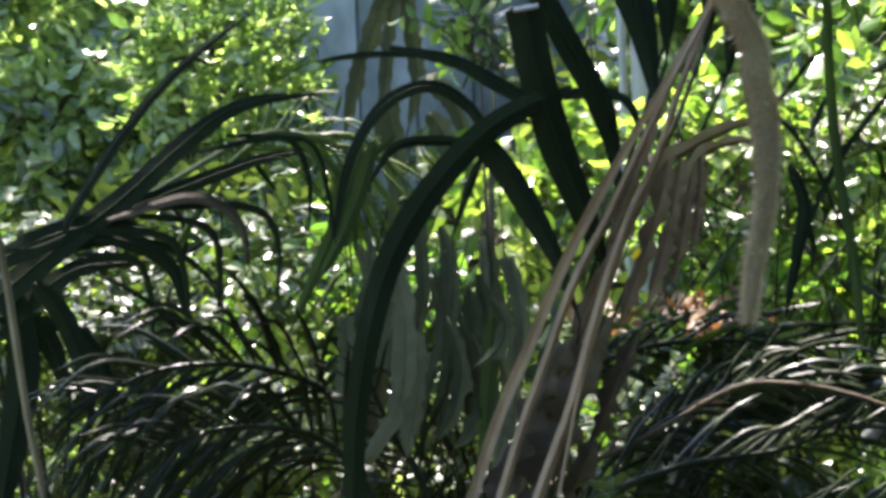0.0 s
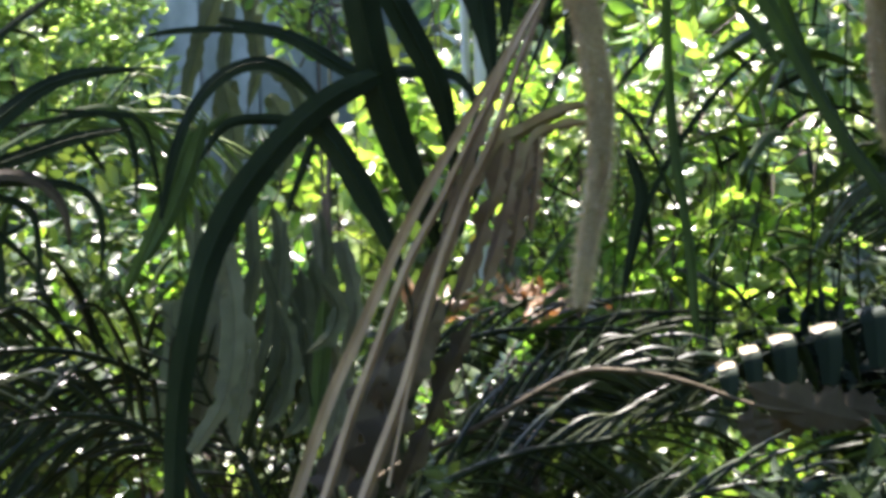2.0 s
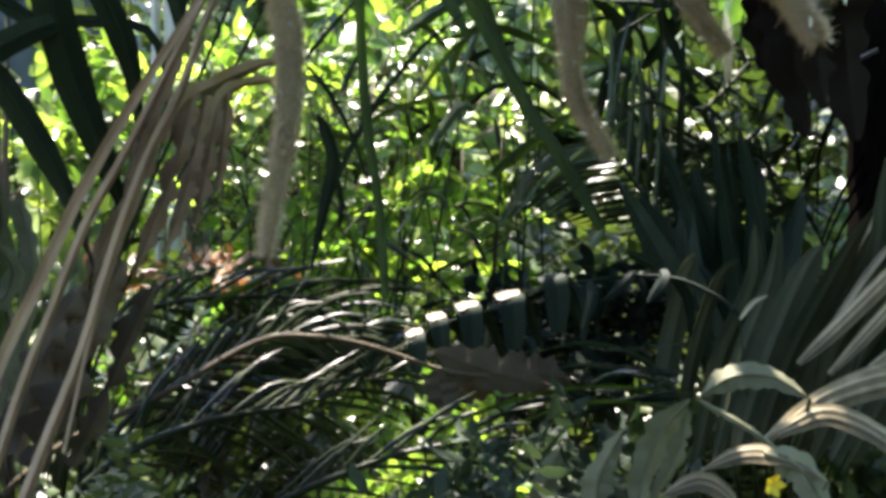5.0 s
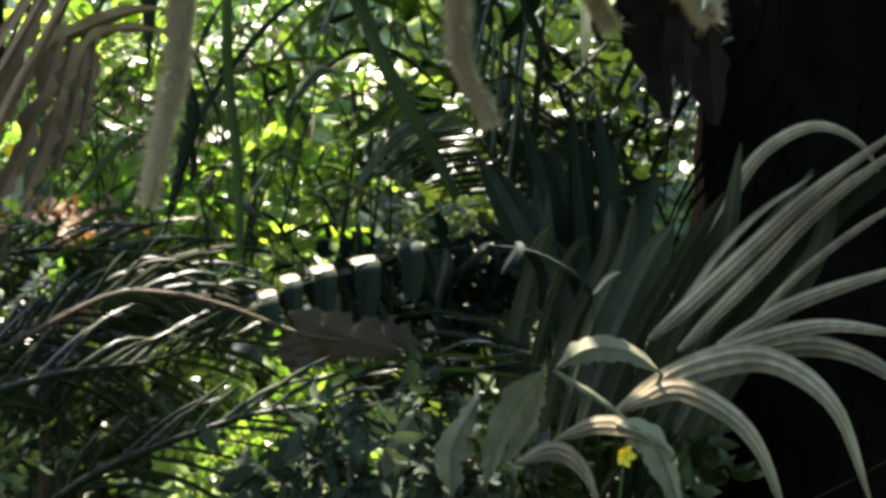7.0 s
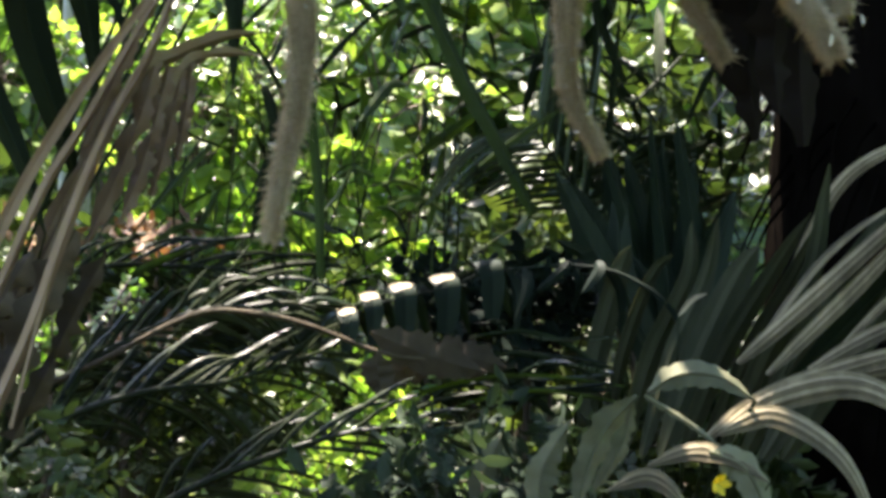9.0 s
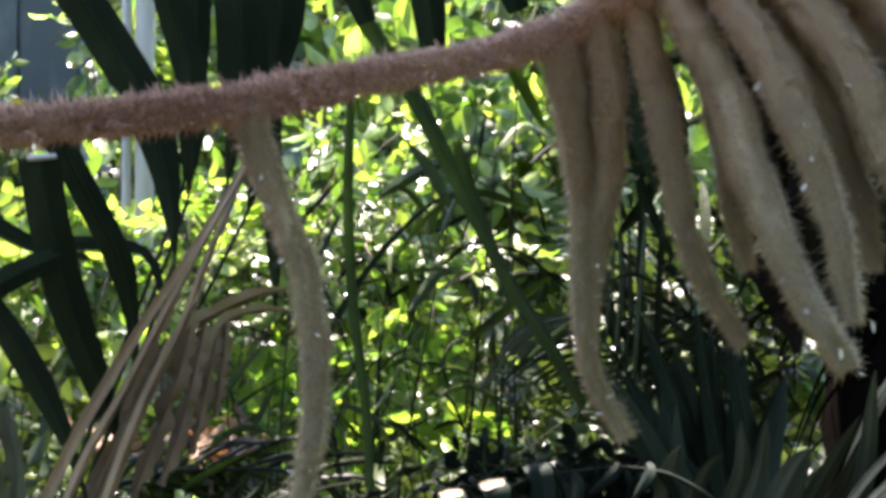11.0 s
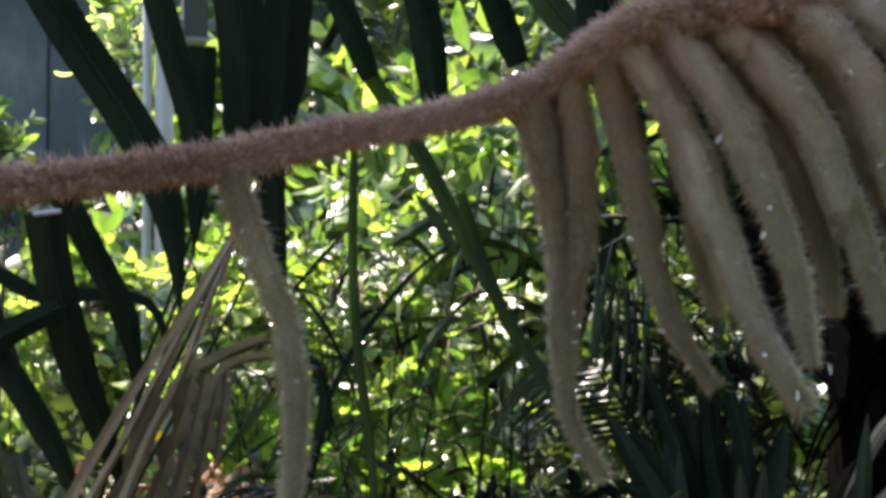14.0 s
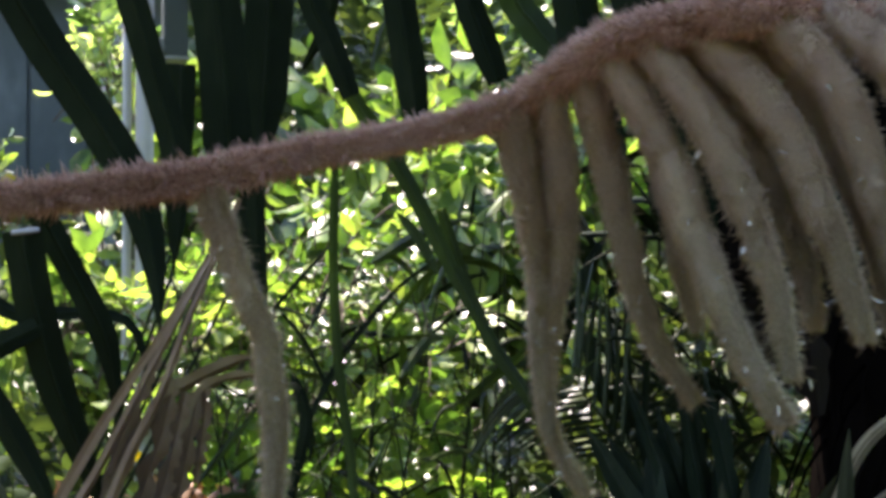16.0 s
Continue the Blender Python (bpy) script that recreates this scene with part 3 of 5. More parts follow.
    for pts, w in (
        ([(1.417, 2.073, 1.824), (1.385, 2.104, 1.757), (1.360, 2.128, 1.684)], 0.005),
        ([(1.435, 2.064, 1.797), (1.401, 2.093, 1.757), (1.371, 2.120, 1.689)], 0.004),
        ([(1.394, 2.079, 1.835), (1.373, 2.105, 1.731), (1.340, 2.134, 1.653)], 0.004),
        ([(1.374, 2.097, 1.807), (1.340, 2.127, 1.758), (1.316, 2.147, 1.714)], 0.005),
        ([(1.419, 2.063, 1.808), (1.404, 2.083, 1.722), (1.401, 2.089, 1.665)], 0.004),
        ([(1.478, 2.079, 1.823), (1.428, 2.121, 1.793), (1.376, 2.161, 1.772)], 0.004),
    ):
        v, f = tube_mesh(pts, [w, w * 0.7, w * 0.4], 10, 6)
        link_mesh("fibre", v, f, M_FIBRE, ob, "loose grey fibre")


trunk()

# ---- hanging flower head ----
def flower_head():
    stalk = [(1.559, 1.645, 2.333), (0.988, 1.265, 2.100), (0.708, 1.081, 2.045), (0.634, 1.117, 2.038), (0.588, 1.157, 2.028), (0.558, 1.199, 2.009), (0.521, 1.244, 1.981), (0.447, 1.256, 1.955), (0.338, 1.252, 1.931), (0.230, 1.219, 1.902), (0.134, 1.195, 1.884), (0.046, 1.162, 1.870), (-0.033, 1.143, 1.863)]
    ob = thing("flower_head", stalk[0], "hanging palm flower head, russet stalk with tan bristly spikes", "palm flower")
    v, f = bristly_mesh(stalk, [0.019, 0.018, 0.017, 0.016, 0.015, 0.0138, 0.0115, 0.0102, 0.010, 0.0108, 0.0102, 0.0088, 0.0082], 0.0105, 42000, 90, 0.6)
    link_mesh("stalk", v, f, M_STALK, ob, "bristly russet flower stalk")
    spikes = [
        ([(0.230, 1.219, 1.898), (0.240, 1.222, 1.850), (0.273, 1.228, 1.774), (0.285, 1.224, 1.716), (0.284, 1.221, 1.659), (0.275, 1.216, 1.598), (0.261, 1.207, 1.528)], 62),
        ([(0.518, 1.245, 1.981), (0.537, 1.269, 1.912), (0.566, 1.297, 1.833), (0.572, 1.307, 1.751), (0.581, 1.310, 1.674), (0.608, 1.292, 1.611)], 66),
        ([(0.545, 1.219, 1.996), (0.573, 1.253, 1.912), (0.581, 1.278, 1.843), (0.580, 1.303, 1.773), (0.580, 1.325, 1.729)], 70),
        ([(0.536, 1.246, 1.991), (0.564, 1.279, 1.914), (0.581, 1.300, 1.845), (0.587, 1.322, 1.773), (0.591, 1.330, 1.717)], 64),
        ([(0.567, 1.194, 2.011), (0.600, 1.216, 1.924), (0.625, 1.223, 1.835), (0.650, 1.223, 1.761), (0.681, 1.204, 1.702)], 74),
        ([(0.580, 1.174, 2.021), (0.625, 1.155, 1.933), (0.644, 1.131, 1.851), (0.651, 1.095, 1.771), (0.655, 1.044, 1.718), (0.662, 1.028, 1.692)], 94),
        ([(0.606, 1.147, 2.030), (0.653, 1.115, 1.939), (0.674, 1.088, 1.863), (0.681, 1.064, 1.789), (0.679, 1.042, 1.728)], 92),
        ([(0.643, 1.124, 2.038), (0.692, 1.086, 1.961), (0.718, 1.056, 1.880), (0.726, 1.031, 1.817), (0.727, 1.007, 1.758)], 100),
        ([(0.692, 1.091, 2.044), (0.734, 1.054, 1.977), (0.756, 1.027, 1.893), (0.763, 1.003, 1.811), (0.758, 0.982, 1.733)], 104),
        ([(0.760, 1.104, 2.054), (0.775, 1.032, 1.995), (0.794, 0.994, 1.909), (0.800, 0.972, 1.828), (0.796, 0.951, 1.751)], 92),
        ([(0.598, 1.186, 2.030), (0.637, 1.202, 1.961), (0.663, 1.209, 1.888), (0.681, 1.216, 1.814), (0.696, 1.220, 1.772)], 60),
        ([(0.637, 1.162, 2.040), (0.695, 1.145, 1.960), (0.724, 1.124, 1.887), (0.738, 1.108, 1.825), (0.740, 1.096, 1.770)], 76),
        ([(0.684, 1.132, 2.047), (0.738, 1.101, 1.976), (0.772, 1.078, 1.894), (0.786, 1.061, 1.823), (0.787, 1.049, 1.769)], 80),
        ([(0.900, 1.208, 2.087), (0.856, 1.065, 2.021), (0.865, 1.007, 1.942), (0.862, 0.969, 1.843)], 92),
    ]
    for pts, girth in spikes:
        r = girth * 0.0001545
        top = 1.0 if pts is spikes[0][0] else 1.3
        long = np.linalg.norm(np.diff(np.array(pts), axis=0), axis=1).sum()
        v, f = bristly_mesh(pts, [r * top, r * (top * 0.6 + 0.45), r * 1.05, r * 0.88, r * 0.70, r * 0.50, r * 0.22], 0.0072, int(long * 52000), 50, 0.7, whorls=int(long / 0.0065), wild=0.55, ripple=0.0016, swell=0.07, fat=0.05)
        spike = link_mesh("flower_spike", v, f, M_CATKIN, ob)
        # small white flecks along the spike paint in the sun glints
        m = int(long * 42)
        at = curve(pts, m)
        away = rng.standard_normal((m + 1, 3))
        away -= np.array((0, 0, 1)) * away[:, 2:] * 0.7
        away /= np.linalg.norm(away, axis=1, keepdims=True)
        v, f = leaves_mesh(at + away * r * 0.95, away + rng.normal(0, 0.5, (m + 1, 3)), rng.standard_normal((m + 1, 3)), rng.uniform(0.006, 0.014, m + 1))
        link_mesh("open_floret", v, f, M_GLINT, spike, "white flecks standing in for sun glints")["kind"] = "stuff"


flower_head()

# ---- dry straw strips that hang beside it ----
def dry_frond():
    ob = thing("dry_leaf", (0.233, 1.261, 1.887), "dry straw-coloured palm leaf hanging in strips", "dry leaf")
    for pts, girth, roll in (
        ([(0.324, 1.707, 1.927), (0.361, 1.722, 1.929), (0.280, 1.707, 1.793), (0.233, 1.720, 1.719), (0.187, 1.728, 1.643), (0.146, 1.731, 1.568), (0.104, 1.728, 1.478), (0.064, 1.720, 1.396), (0.028, 1.697, 1.304), (-0.017, 1.626, 1.193)], 27, 15),
        ([(0.324, 1.707, 1.927), (0.350, 1.718, 1.907), (0.297, 1.702, 1.812), (0.246, 1.718, 1.711), (0.201, 1.726, 1.622), (0.162, 1.728, 1.553), (0.123, 1.724, 1.457), (0.092, 1.716, 1.382), (0.063, 1.694, 1.304), (0.018, 1.625, 1.192)], 22, 20),
        ([(0.324, 1.707, 1.927), (0.341, 1.715, 1.891), (0.294, 1.705, 1.779), (0.267, 1.715, 1.700), (0.236, 1.721, 1.638), (0.209, 1.723, 1.572), (0.180, 1.721, 1.490), (0.151, 1.713, 1.401), (0.108, 1.692, 1.302), (0.057, 1.623, 1.191)], 26, 10),
        ([(0.335, 1.714, 1.877), (0.298, 1.706, 1.764), (0.257, 1.717, 1.689), (0.215, 1.723, 1.593), (0.186, 1.722, 1.510), (0.160, 1.714, 1.414), (0.129, 1.682, 1.296)], 9, 30),
    ):
        v, f = blade_mesh(pts, girth * 0.000555, [(0, 0.3), (0.2, 0.55), (0.45, 0.9), (1, 1)], roll, 0.6, 30, 0.0015, 0.12)
        link_mesh("strip", v, f, M_STRAW, ob)
    for pts, girth, roll in (
        ([(0.294, 1.781, 1.713), (0.279, 1.785, 1.647), (0.255, 1.787, 1.576), (0.221, 1.786, 1.491)], 34, 8),
        ([(0.308, 1.779, 1.701), (0.297, 1.781, 1.647), (0.279, 1.783, 1.576), (0.255, 1.783, 1.513)], 32, -18),
        ([(0.323, 1.776, 1.700), (0.314, 1.778, 1.651), (0.302, 1.779, 1.590), (0.291, 1.779, 1.547)], 30, 14),
        ([(0.333, 1.774, 1.711), (0.330, 1.775, 1.667), (0.325, 1.776, 1.629), (0.319, 1.776, 1.590)], 22, -8),
        ([(0.258, 1.788, 1.671), (0.223, 1.793, 1.592), (0.187, 1.792, 1.506), (0.147, 1.785, 1.407), (0.106, 1.753, 1.285)], 36, -12),
        ([(0.217, 1.793, 1.586), (0.172, 1.793, 1.493), (0.129, 1.785, 1.394), (0.083, 1.752, 1.279)], 28, 14),
        ([(0.291, 1.777, 1.791), (0.272, 1.784, 1.741), (0.246, 1.790, 1.679), (0.214, 1.794, 1.602)], 24, 10),
    ):
        v, f = blade_mesh(pts, girth * 0.000704, [(0, 0.5), (0.15, 0.95), (0.6, 1.0), (0.85, 0.75), (1, 0.35)], roll, 0.2, 46, 0.0008, 0.35, ragged=0.32)
        link_mesh("torn_web", v, f, M_HUSK, ob, "torn brown leaf web")
    for pts, girth, roll in (([(0.204, 1.764, 1.506), (0.170, 1.763, 1.436), (0.135, 1.757, 1.360), (0.092, 1.746, 1.272)], 62, 10), ([(0.159, 1.787, 1.478), (0.120, 1.784, 1.407), (0.074, 1.774, 1.317), (0.042, 1.763, 1.249)], 56, -14), ([(0.251, 1.827, 1.479), (0.219, 1.826, 1.414), (0.187, 1.821, 1.342), (0.146, 1.811, 1.258)], 40, 20)):
        v, f = blade_mesh(pts, girth * 0.000724, [(0, 0.25), (0.2, 0.9), (0.7, 1.0), (1, 0.7)], roll, 0.25, 46, 0.0008, 0.3, ragged=0.35)
        link_mesh("torn_web", v, f, M_BROWN, ob, "dark brown rotted leaf web")
    for pts, girth in (
        ([(0.413, 1.753, 1.746), (0.368, 1.764, 1.738), (0.319, 1.776, 1.716), (0.280, 1.784, 1.692), (0.257, 1.789, 1.649)], 36),
        ([(0.410, 1.755, 1.718), (0.365, 1.766, 1.719), (0.325, 1.775, 1.699), (0.305, 1.780, 1.639)], 26),
    ):
        v, f = blade_mesh(pts, girth * 0.000704, [(0, 0.05), (0.2, 0.6), (0.6, 1.0), (1, 0.6)], 35, 0.25, 30, 0.0008, 0.2, ragged=0.12)
        link_mesh("folded_tip", v, f, M_DULL, ob, "dull folded leaf tip")


dry_frond()



# ---- palms with long blades ----
TIP = [(0, 1.0), (0.55, 1.0), (0.75, 0.6), (1, 0.06)]
CUT = [(0, 1.0), (0.5, 1.0), (0.8, 0.8), (1, 0.5)]


def palm(name, root, label, leaves, group="palm clumps", hang=False):
    """A stemless palm: every leaf has a blade with a rib, and a stalk that rises from the root."""
    ob = thing(name, root, label, "palm", group)
    r = np.array(root)
    for pts, w, roll, shape, mat in leaves:
        p = [np.array(q) for q in pts]
        low = p[0] if (p[0][2] < p[-1][2]) != hang else p[-1]
        pleated = mat in (M_GREY, M_DUSK) and w > 0.014
        if pleated:
            v, f = pleated_mesh(pts, w * (0.82 if mat is M_GREY else 1.0), shape, roll, 3 if mat is M_GREY else 2, 0.2)
        elif mat in (M_OLIVE, M_SAGE):
            v, f = blade_mesh(pts, w, shape, roll, 0.2, 44, 0.0008, 0.12, ragged=0.13 if shape is LEAF else 0.16)
        else:
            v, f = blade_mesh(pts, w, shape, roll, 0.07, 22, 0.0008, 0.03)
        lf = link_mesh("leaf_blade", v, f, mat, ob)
        c = curve(pts, 8)
        if w > 0.02 and not pleated:
            v, f = tube_mesh(c - np.array((0, 0.002, 0)), [w * 0.05, w * 0.05, w * 0.03], 16, 6)
            link_mesh("midrib", v, f, mat, lf)
        mid = r + (low - r) * np.array((0.15, 0.15, 0.62)) + np.array((0, 0.05, 0))
        sw = 0.0035 if w > 0.04 else 0.0016
        v, f = tube_mesh([r + rng.normal(0, 0.03, 3) * (1, 1, 0), mid, low], [sw * 1.6, sw, sw * 0.8], 12, 6)
        link_mesh("stalk", v, f, M_PALM, ob)
    return ob


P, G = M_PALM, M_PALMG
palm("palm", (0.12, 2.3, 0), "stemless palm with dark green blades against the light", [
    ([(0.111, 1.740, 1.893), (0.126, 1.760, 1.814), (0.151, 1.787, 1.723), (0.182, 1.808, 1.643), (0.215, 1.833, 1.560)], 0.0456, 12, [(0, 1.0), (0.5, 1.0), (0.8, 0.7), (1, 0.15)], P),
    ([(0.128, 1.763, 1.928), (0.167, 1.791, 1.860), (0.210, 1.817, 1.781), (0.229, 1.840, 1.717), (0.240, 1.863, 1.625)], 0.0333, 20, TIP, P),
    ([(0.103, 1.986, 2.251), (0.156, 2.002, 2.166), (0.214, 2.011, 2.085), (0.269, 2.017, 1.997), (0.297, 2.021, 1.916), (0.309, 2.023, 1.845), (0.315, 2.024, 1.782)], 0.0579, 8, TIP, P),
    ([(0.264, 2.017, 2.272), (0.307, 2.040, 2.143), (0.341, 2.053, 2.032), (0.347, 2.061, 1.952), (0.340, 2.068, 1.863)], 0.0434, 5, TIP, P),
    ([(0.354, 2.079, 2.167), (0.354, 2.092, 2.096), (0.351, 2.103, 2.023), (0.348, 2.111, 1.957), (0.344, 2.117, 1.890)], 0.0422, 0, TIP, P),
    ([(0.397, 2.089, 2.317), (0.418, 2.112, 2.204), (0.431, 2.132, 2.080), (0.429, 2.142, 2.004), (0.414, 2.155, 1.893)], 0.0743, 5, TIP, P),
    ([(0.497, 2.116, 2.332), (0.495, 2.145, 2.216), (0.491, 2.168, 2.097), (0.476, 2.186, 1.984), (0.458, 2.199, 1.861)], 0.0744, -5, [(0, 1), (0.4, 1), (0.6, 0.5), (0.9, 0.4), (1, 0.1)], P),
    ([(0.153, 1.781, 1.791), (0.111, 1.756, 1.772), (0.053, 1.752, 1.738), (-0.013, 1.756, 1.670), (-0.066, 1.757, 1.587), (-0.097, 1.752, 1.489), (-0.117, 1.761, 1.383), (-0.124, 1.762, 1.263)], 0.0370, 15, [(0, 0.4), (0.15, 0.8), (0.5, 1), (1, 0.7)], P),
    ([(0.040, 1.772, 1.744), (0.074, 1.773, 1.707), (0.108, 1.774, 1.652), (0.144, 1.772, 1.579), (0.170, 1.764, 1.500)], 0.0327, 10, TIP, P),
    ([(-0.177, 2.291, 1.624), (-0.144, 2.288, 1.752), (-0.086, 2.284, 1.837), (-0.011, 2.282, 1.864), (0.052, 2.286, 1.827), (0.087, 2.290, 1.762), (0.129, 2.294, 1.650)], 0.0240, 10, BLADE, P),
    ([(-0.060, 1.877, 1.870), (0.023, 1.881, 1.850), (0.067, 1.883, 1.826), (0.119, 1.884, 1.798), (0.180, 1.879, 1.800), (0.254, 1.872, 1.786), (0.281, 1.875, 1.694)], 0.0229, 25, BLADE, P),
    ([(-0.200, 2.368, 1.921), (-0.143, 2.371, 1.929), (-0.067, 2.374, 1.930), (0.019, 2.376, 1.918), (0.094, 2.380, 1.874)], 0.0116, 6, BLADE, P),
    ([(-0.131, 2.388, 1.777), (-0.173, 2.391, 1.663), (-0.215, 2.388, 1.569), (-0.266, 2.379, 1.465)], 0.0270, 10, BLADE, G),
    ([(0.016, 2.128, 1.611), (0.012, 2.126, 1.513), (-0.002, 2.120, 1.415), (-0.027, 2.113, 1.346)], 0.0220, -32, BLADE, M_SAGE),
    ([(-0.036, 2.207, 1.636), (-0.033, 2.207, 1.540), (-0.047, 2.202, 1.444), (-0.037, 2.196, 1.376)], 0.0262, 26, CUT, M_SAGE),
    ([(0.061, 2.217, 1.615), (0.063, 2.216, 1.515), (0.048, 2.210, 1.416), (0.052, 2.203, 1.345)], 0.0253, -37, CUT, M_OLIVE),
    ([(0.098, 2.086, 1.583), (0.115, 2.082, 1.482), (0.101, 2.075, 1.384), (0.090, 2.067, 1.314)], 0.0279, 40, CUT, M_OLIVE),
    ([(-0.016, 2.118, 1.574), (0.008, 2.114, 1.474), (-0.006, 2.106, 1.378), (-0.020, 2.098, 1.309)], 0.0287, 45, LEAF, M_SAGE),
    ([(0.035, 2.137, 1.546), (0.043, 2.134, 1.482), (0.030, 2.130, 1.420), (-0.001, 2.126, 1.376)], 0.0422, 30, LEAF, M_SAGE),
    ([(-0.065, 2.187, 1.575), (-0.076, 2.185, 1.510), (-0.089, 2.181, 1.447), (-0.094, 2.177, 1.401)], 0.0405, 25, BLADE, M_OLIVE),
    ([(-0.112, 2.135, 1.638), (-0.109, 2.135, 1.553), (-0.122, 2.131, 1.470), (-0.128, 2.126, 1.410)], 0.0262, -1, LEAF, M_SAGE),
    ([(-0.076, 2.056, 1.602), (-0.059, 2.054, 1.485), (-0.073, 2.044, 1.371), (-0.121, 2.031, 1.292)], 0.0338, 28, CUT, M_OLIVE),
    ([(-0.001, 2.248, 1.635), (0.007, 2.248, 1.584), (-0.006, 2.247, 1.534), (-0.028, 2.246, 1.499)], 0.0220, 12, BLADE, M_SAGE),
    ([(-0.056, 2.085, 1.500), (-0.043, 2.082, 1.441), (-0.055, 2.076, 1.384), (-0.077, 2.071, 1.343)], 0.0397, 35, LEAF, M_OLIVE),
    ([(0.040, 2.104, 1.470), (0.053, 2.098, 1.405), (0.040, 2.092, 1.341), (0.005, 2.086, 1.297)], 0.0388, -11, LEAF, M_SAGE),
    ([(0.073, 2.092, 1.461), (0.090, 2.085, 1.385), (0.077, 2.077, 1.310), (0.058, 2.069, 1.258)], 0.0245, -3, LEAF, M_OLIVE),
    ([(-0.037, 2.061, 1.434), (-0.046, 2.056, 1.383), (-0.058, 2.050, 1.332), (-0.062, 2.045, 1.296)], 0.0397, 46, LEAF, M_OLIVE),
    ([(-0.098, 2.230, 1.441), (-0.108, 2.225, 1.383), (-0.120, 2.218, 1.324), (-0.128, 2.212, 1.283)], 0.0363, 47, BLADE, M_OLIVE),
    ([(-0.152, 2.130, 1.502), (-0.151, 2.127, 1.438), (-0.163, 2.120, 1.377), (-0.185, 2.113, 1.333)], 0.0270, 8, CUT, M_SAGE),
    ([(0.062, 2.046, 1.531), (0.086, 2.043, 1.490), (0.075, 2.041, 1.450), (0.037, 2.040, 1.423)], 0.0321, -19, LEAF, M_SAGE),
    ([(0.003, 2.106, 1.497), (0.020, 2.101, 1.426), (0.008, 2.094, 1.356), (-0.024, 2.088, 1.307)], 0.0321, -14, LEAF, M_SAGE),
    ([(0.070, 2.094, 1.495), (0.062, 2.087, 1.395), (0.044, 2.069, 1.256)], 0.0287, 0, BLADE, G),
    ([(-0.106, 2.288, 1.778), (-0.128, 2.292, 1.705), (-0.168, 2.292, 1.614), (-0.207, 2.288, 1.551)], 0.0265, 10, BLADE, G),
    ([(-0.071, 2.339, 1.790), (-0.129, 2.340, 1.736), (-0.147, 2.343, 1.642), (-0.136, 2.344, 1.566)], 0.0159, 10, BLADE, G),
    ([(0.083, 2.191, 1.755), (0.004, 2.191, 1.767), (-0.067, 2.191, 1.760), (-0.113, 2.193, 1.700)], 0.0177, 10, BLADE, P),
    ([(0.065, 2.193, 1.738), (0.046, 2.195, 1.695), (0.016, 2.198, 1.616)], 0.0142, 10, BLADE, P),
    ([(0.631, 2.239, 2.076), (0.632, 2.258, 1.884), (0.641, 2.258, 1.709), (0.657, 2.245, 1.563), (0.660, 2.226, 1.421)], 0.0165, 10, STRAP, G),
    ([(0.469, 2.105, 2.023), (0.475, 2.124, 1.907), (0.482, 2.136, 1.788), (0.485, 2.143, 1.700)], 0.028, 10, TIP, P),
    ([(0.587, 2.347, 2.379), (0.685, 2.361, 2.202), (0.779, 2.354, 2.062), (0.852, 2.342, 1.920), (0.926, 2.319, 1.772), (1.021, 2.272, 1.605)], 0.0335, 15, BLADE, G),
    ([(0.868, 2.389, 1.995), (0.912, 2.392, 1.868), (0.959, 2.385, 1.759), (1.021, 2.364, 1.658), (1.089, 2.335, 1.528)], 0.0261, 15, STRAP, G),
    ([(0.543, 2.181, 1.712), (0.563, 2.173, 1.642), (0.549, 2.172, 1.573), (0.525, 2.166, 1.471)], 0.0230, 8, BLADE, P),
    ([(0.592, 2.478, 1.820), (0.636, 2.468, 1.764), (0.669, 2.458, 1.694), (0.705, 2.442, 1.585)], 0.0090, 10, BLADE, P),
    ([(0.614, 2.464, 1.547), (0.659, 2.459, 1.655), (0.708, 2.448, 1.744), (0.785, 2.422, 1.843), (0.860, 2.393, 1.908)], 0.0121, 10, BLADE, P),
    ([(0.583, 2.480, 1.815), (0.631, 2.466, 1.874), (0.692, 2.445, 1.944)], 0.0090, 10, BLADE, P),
])

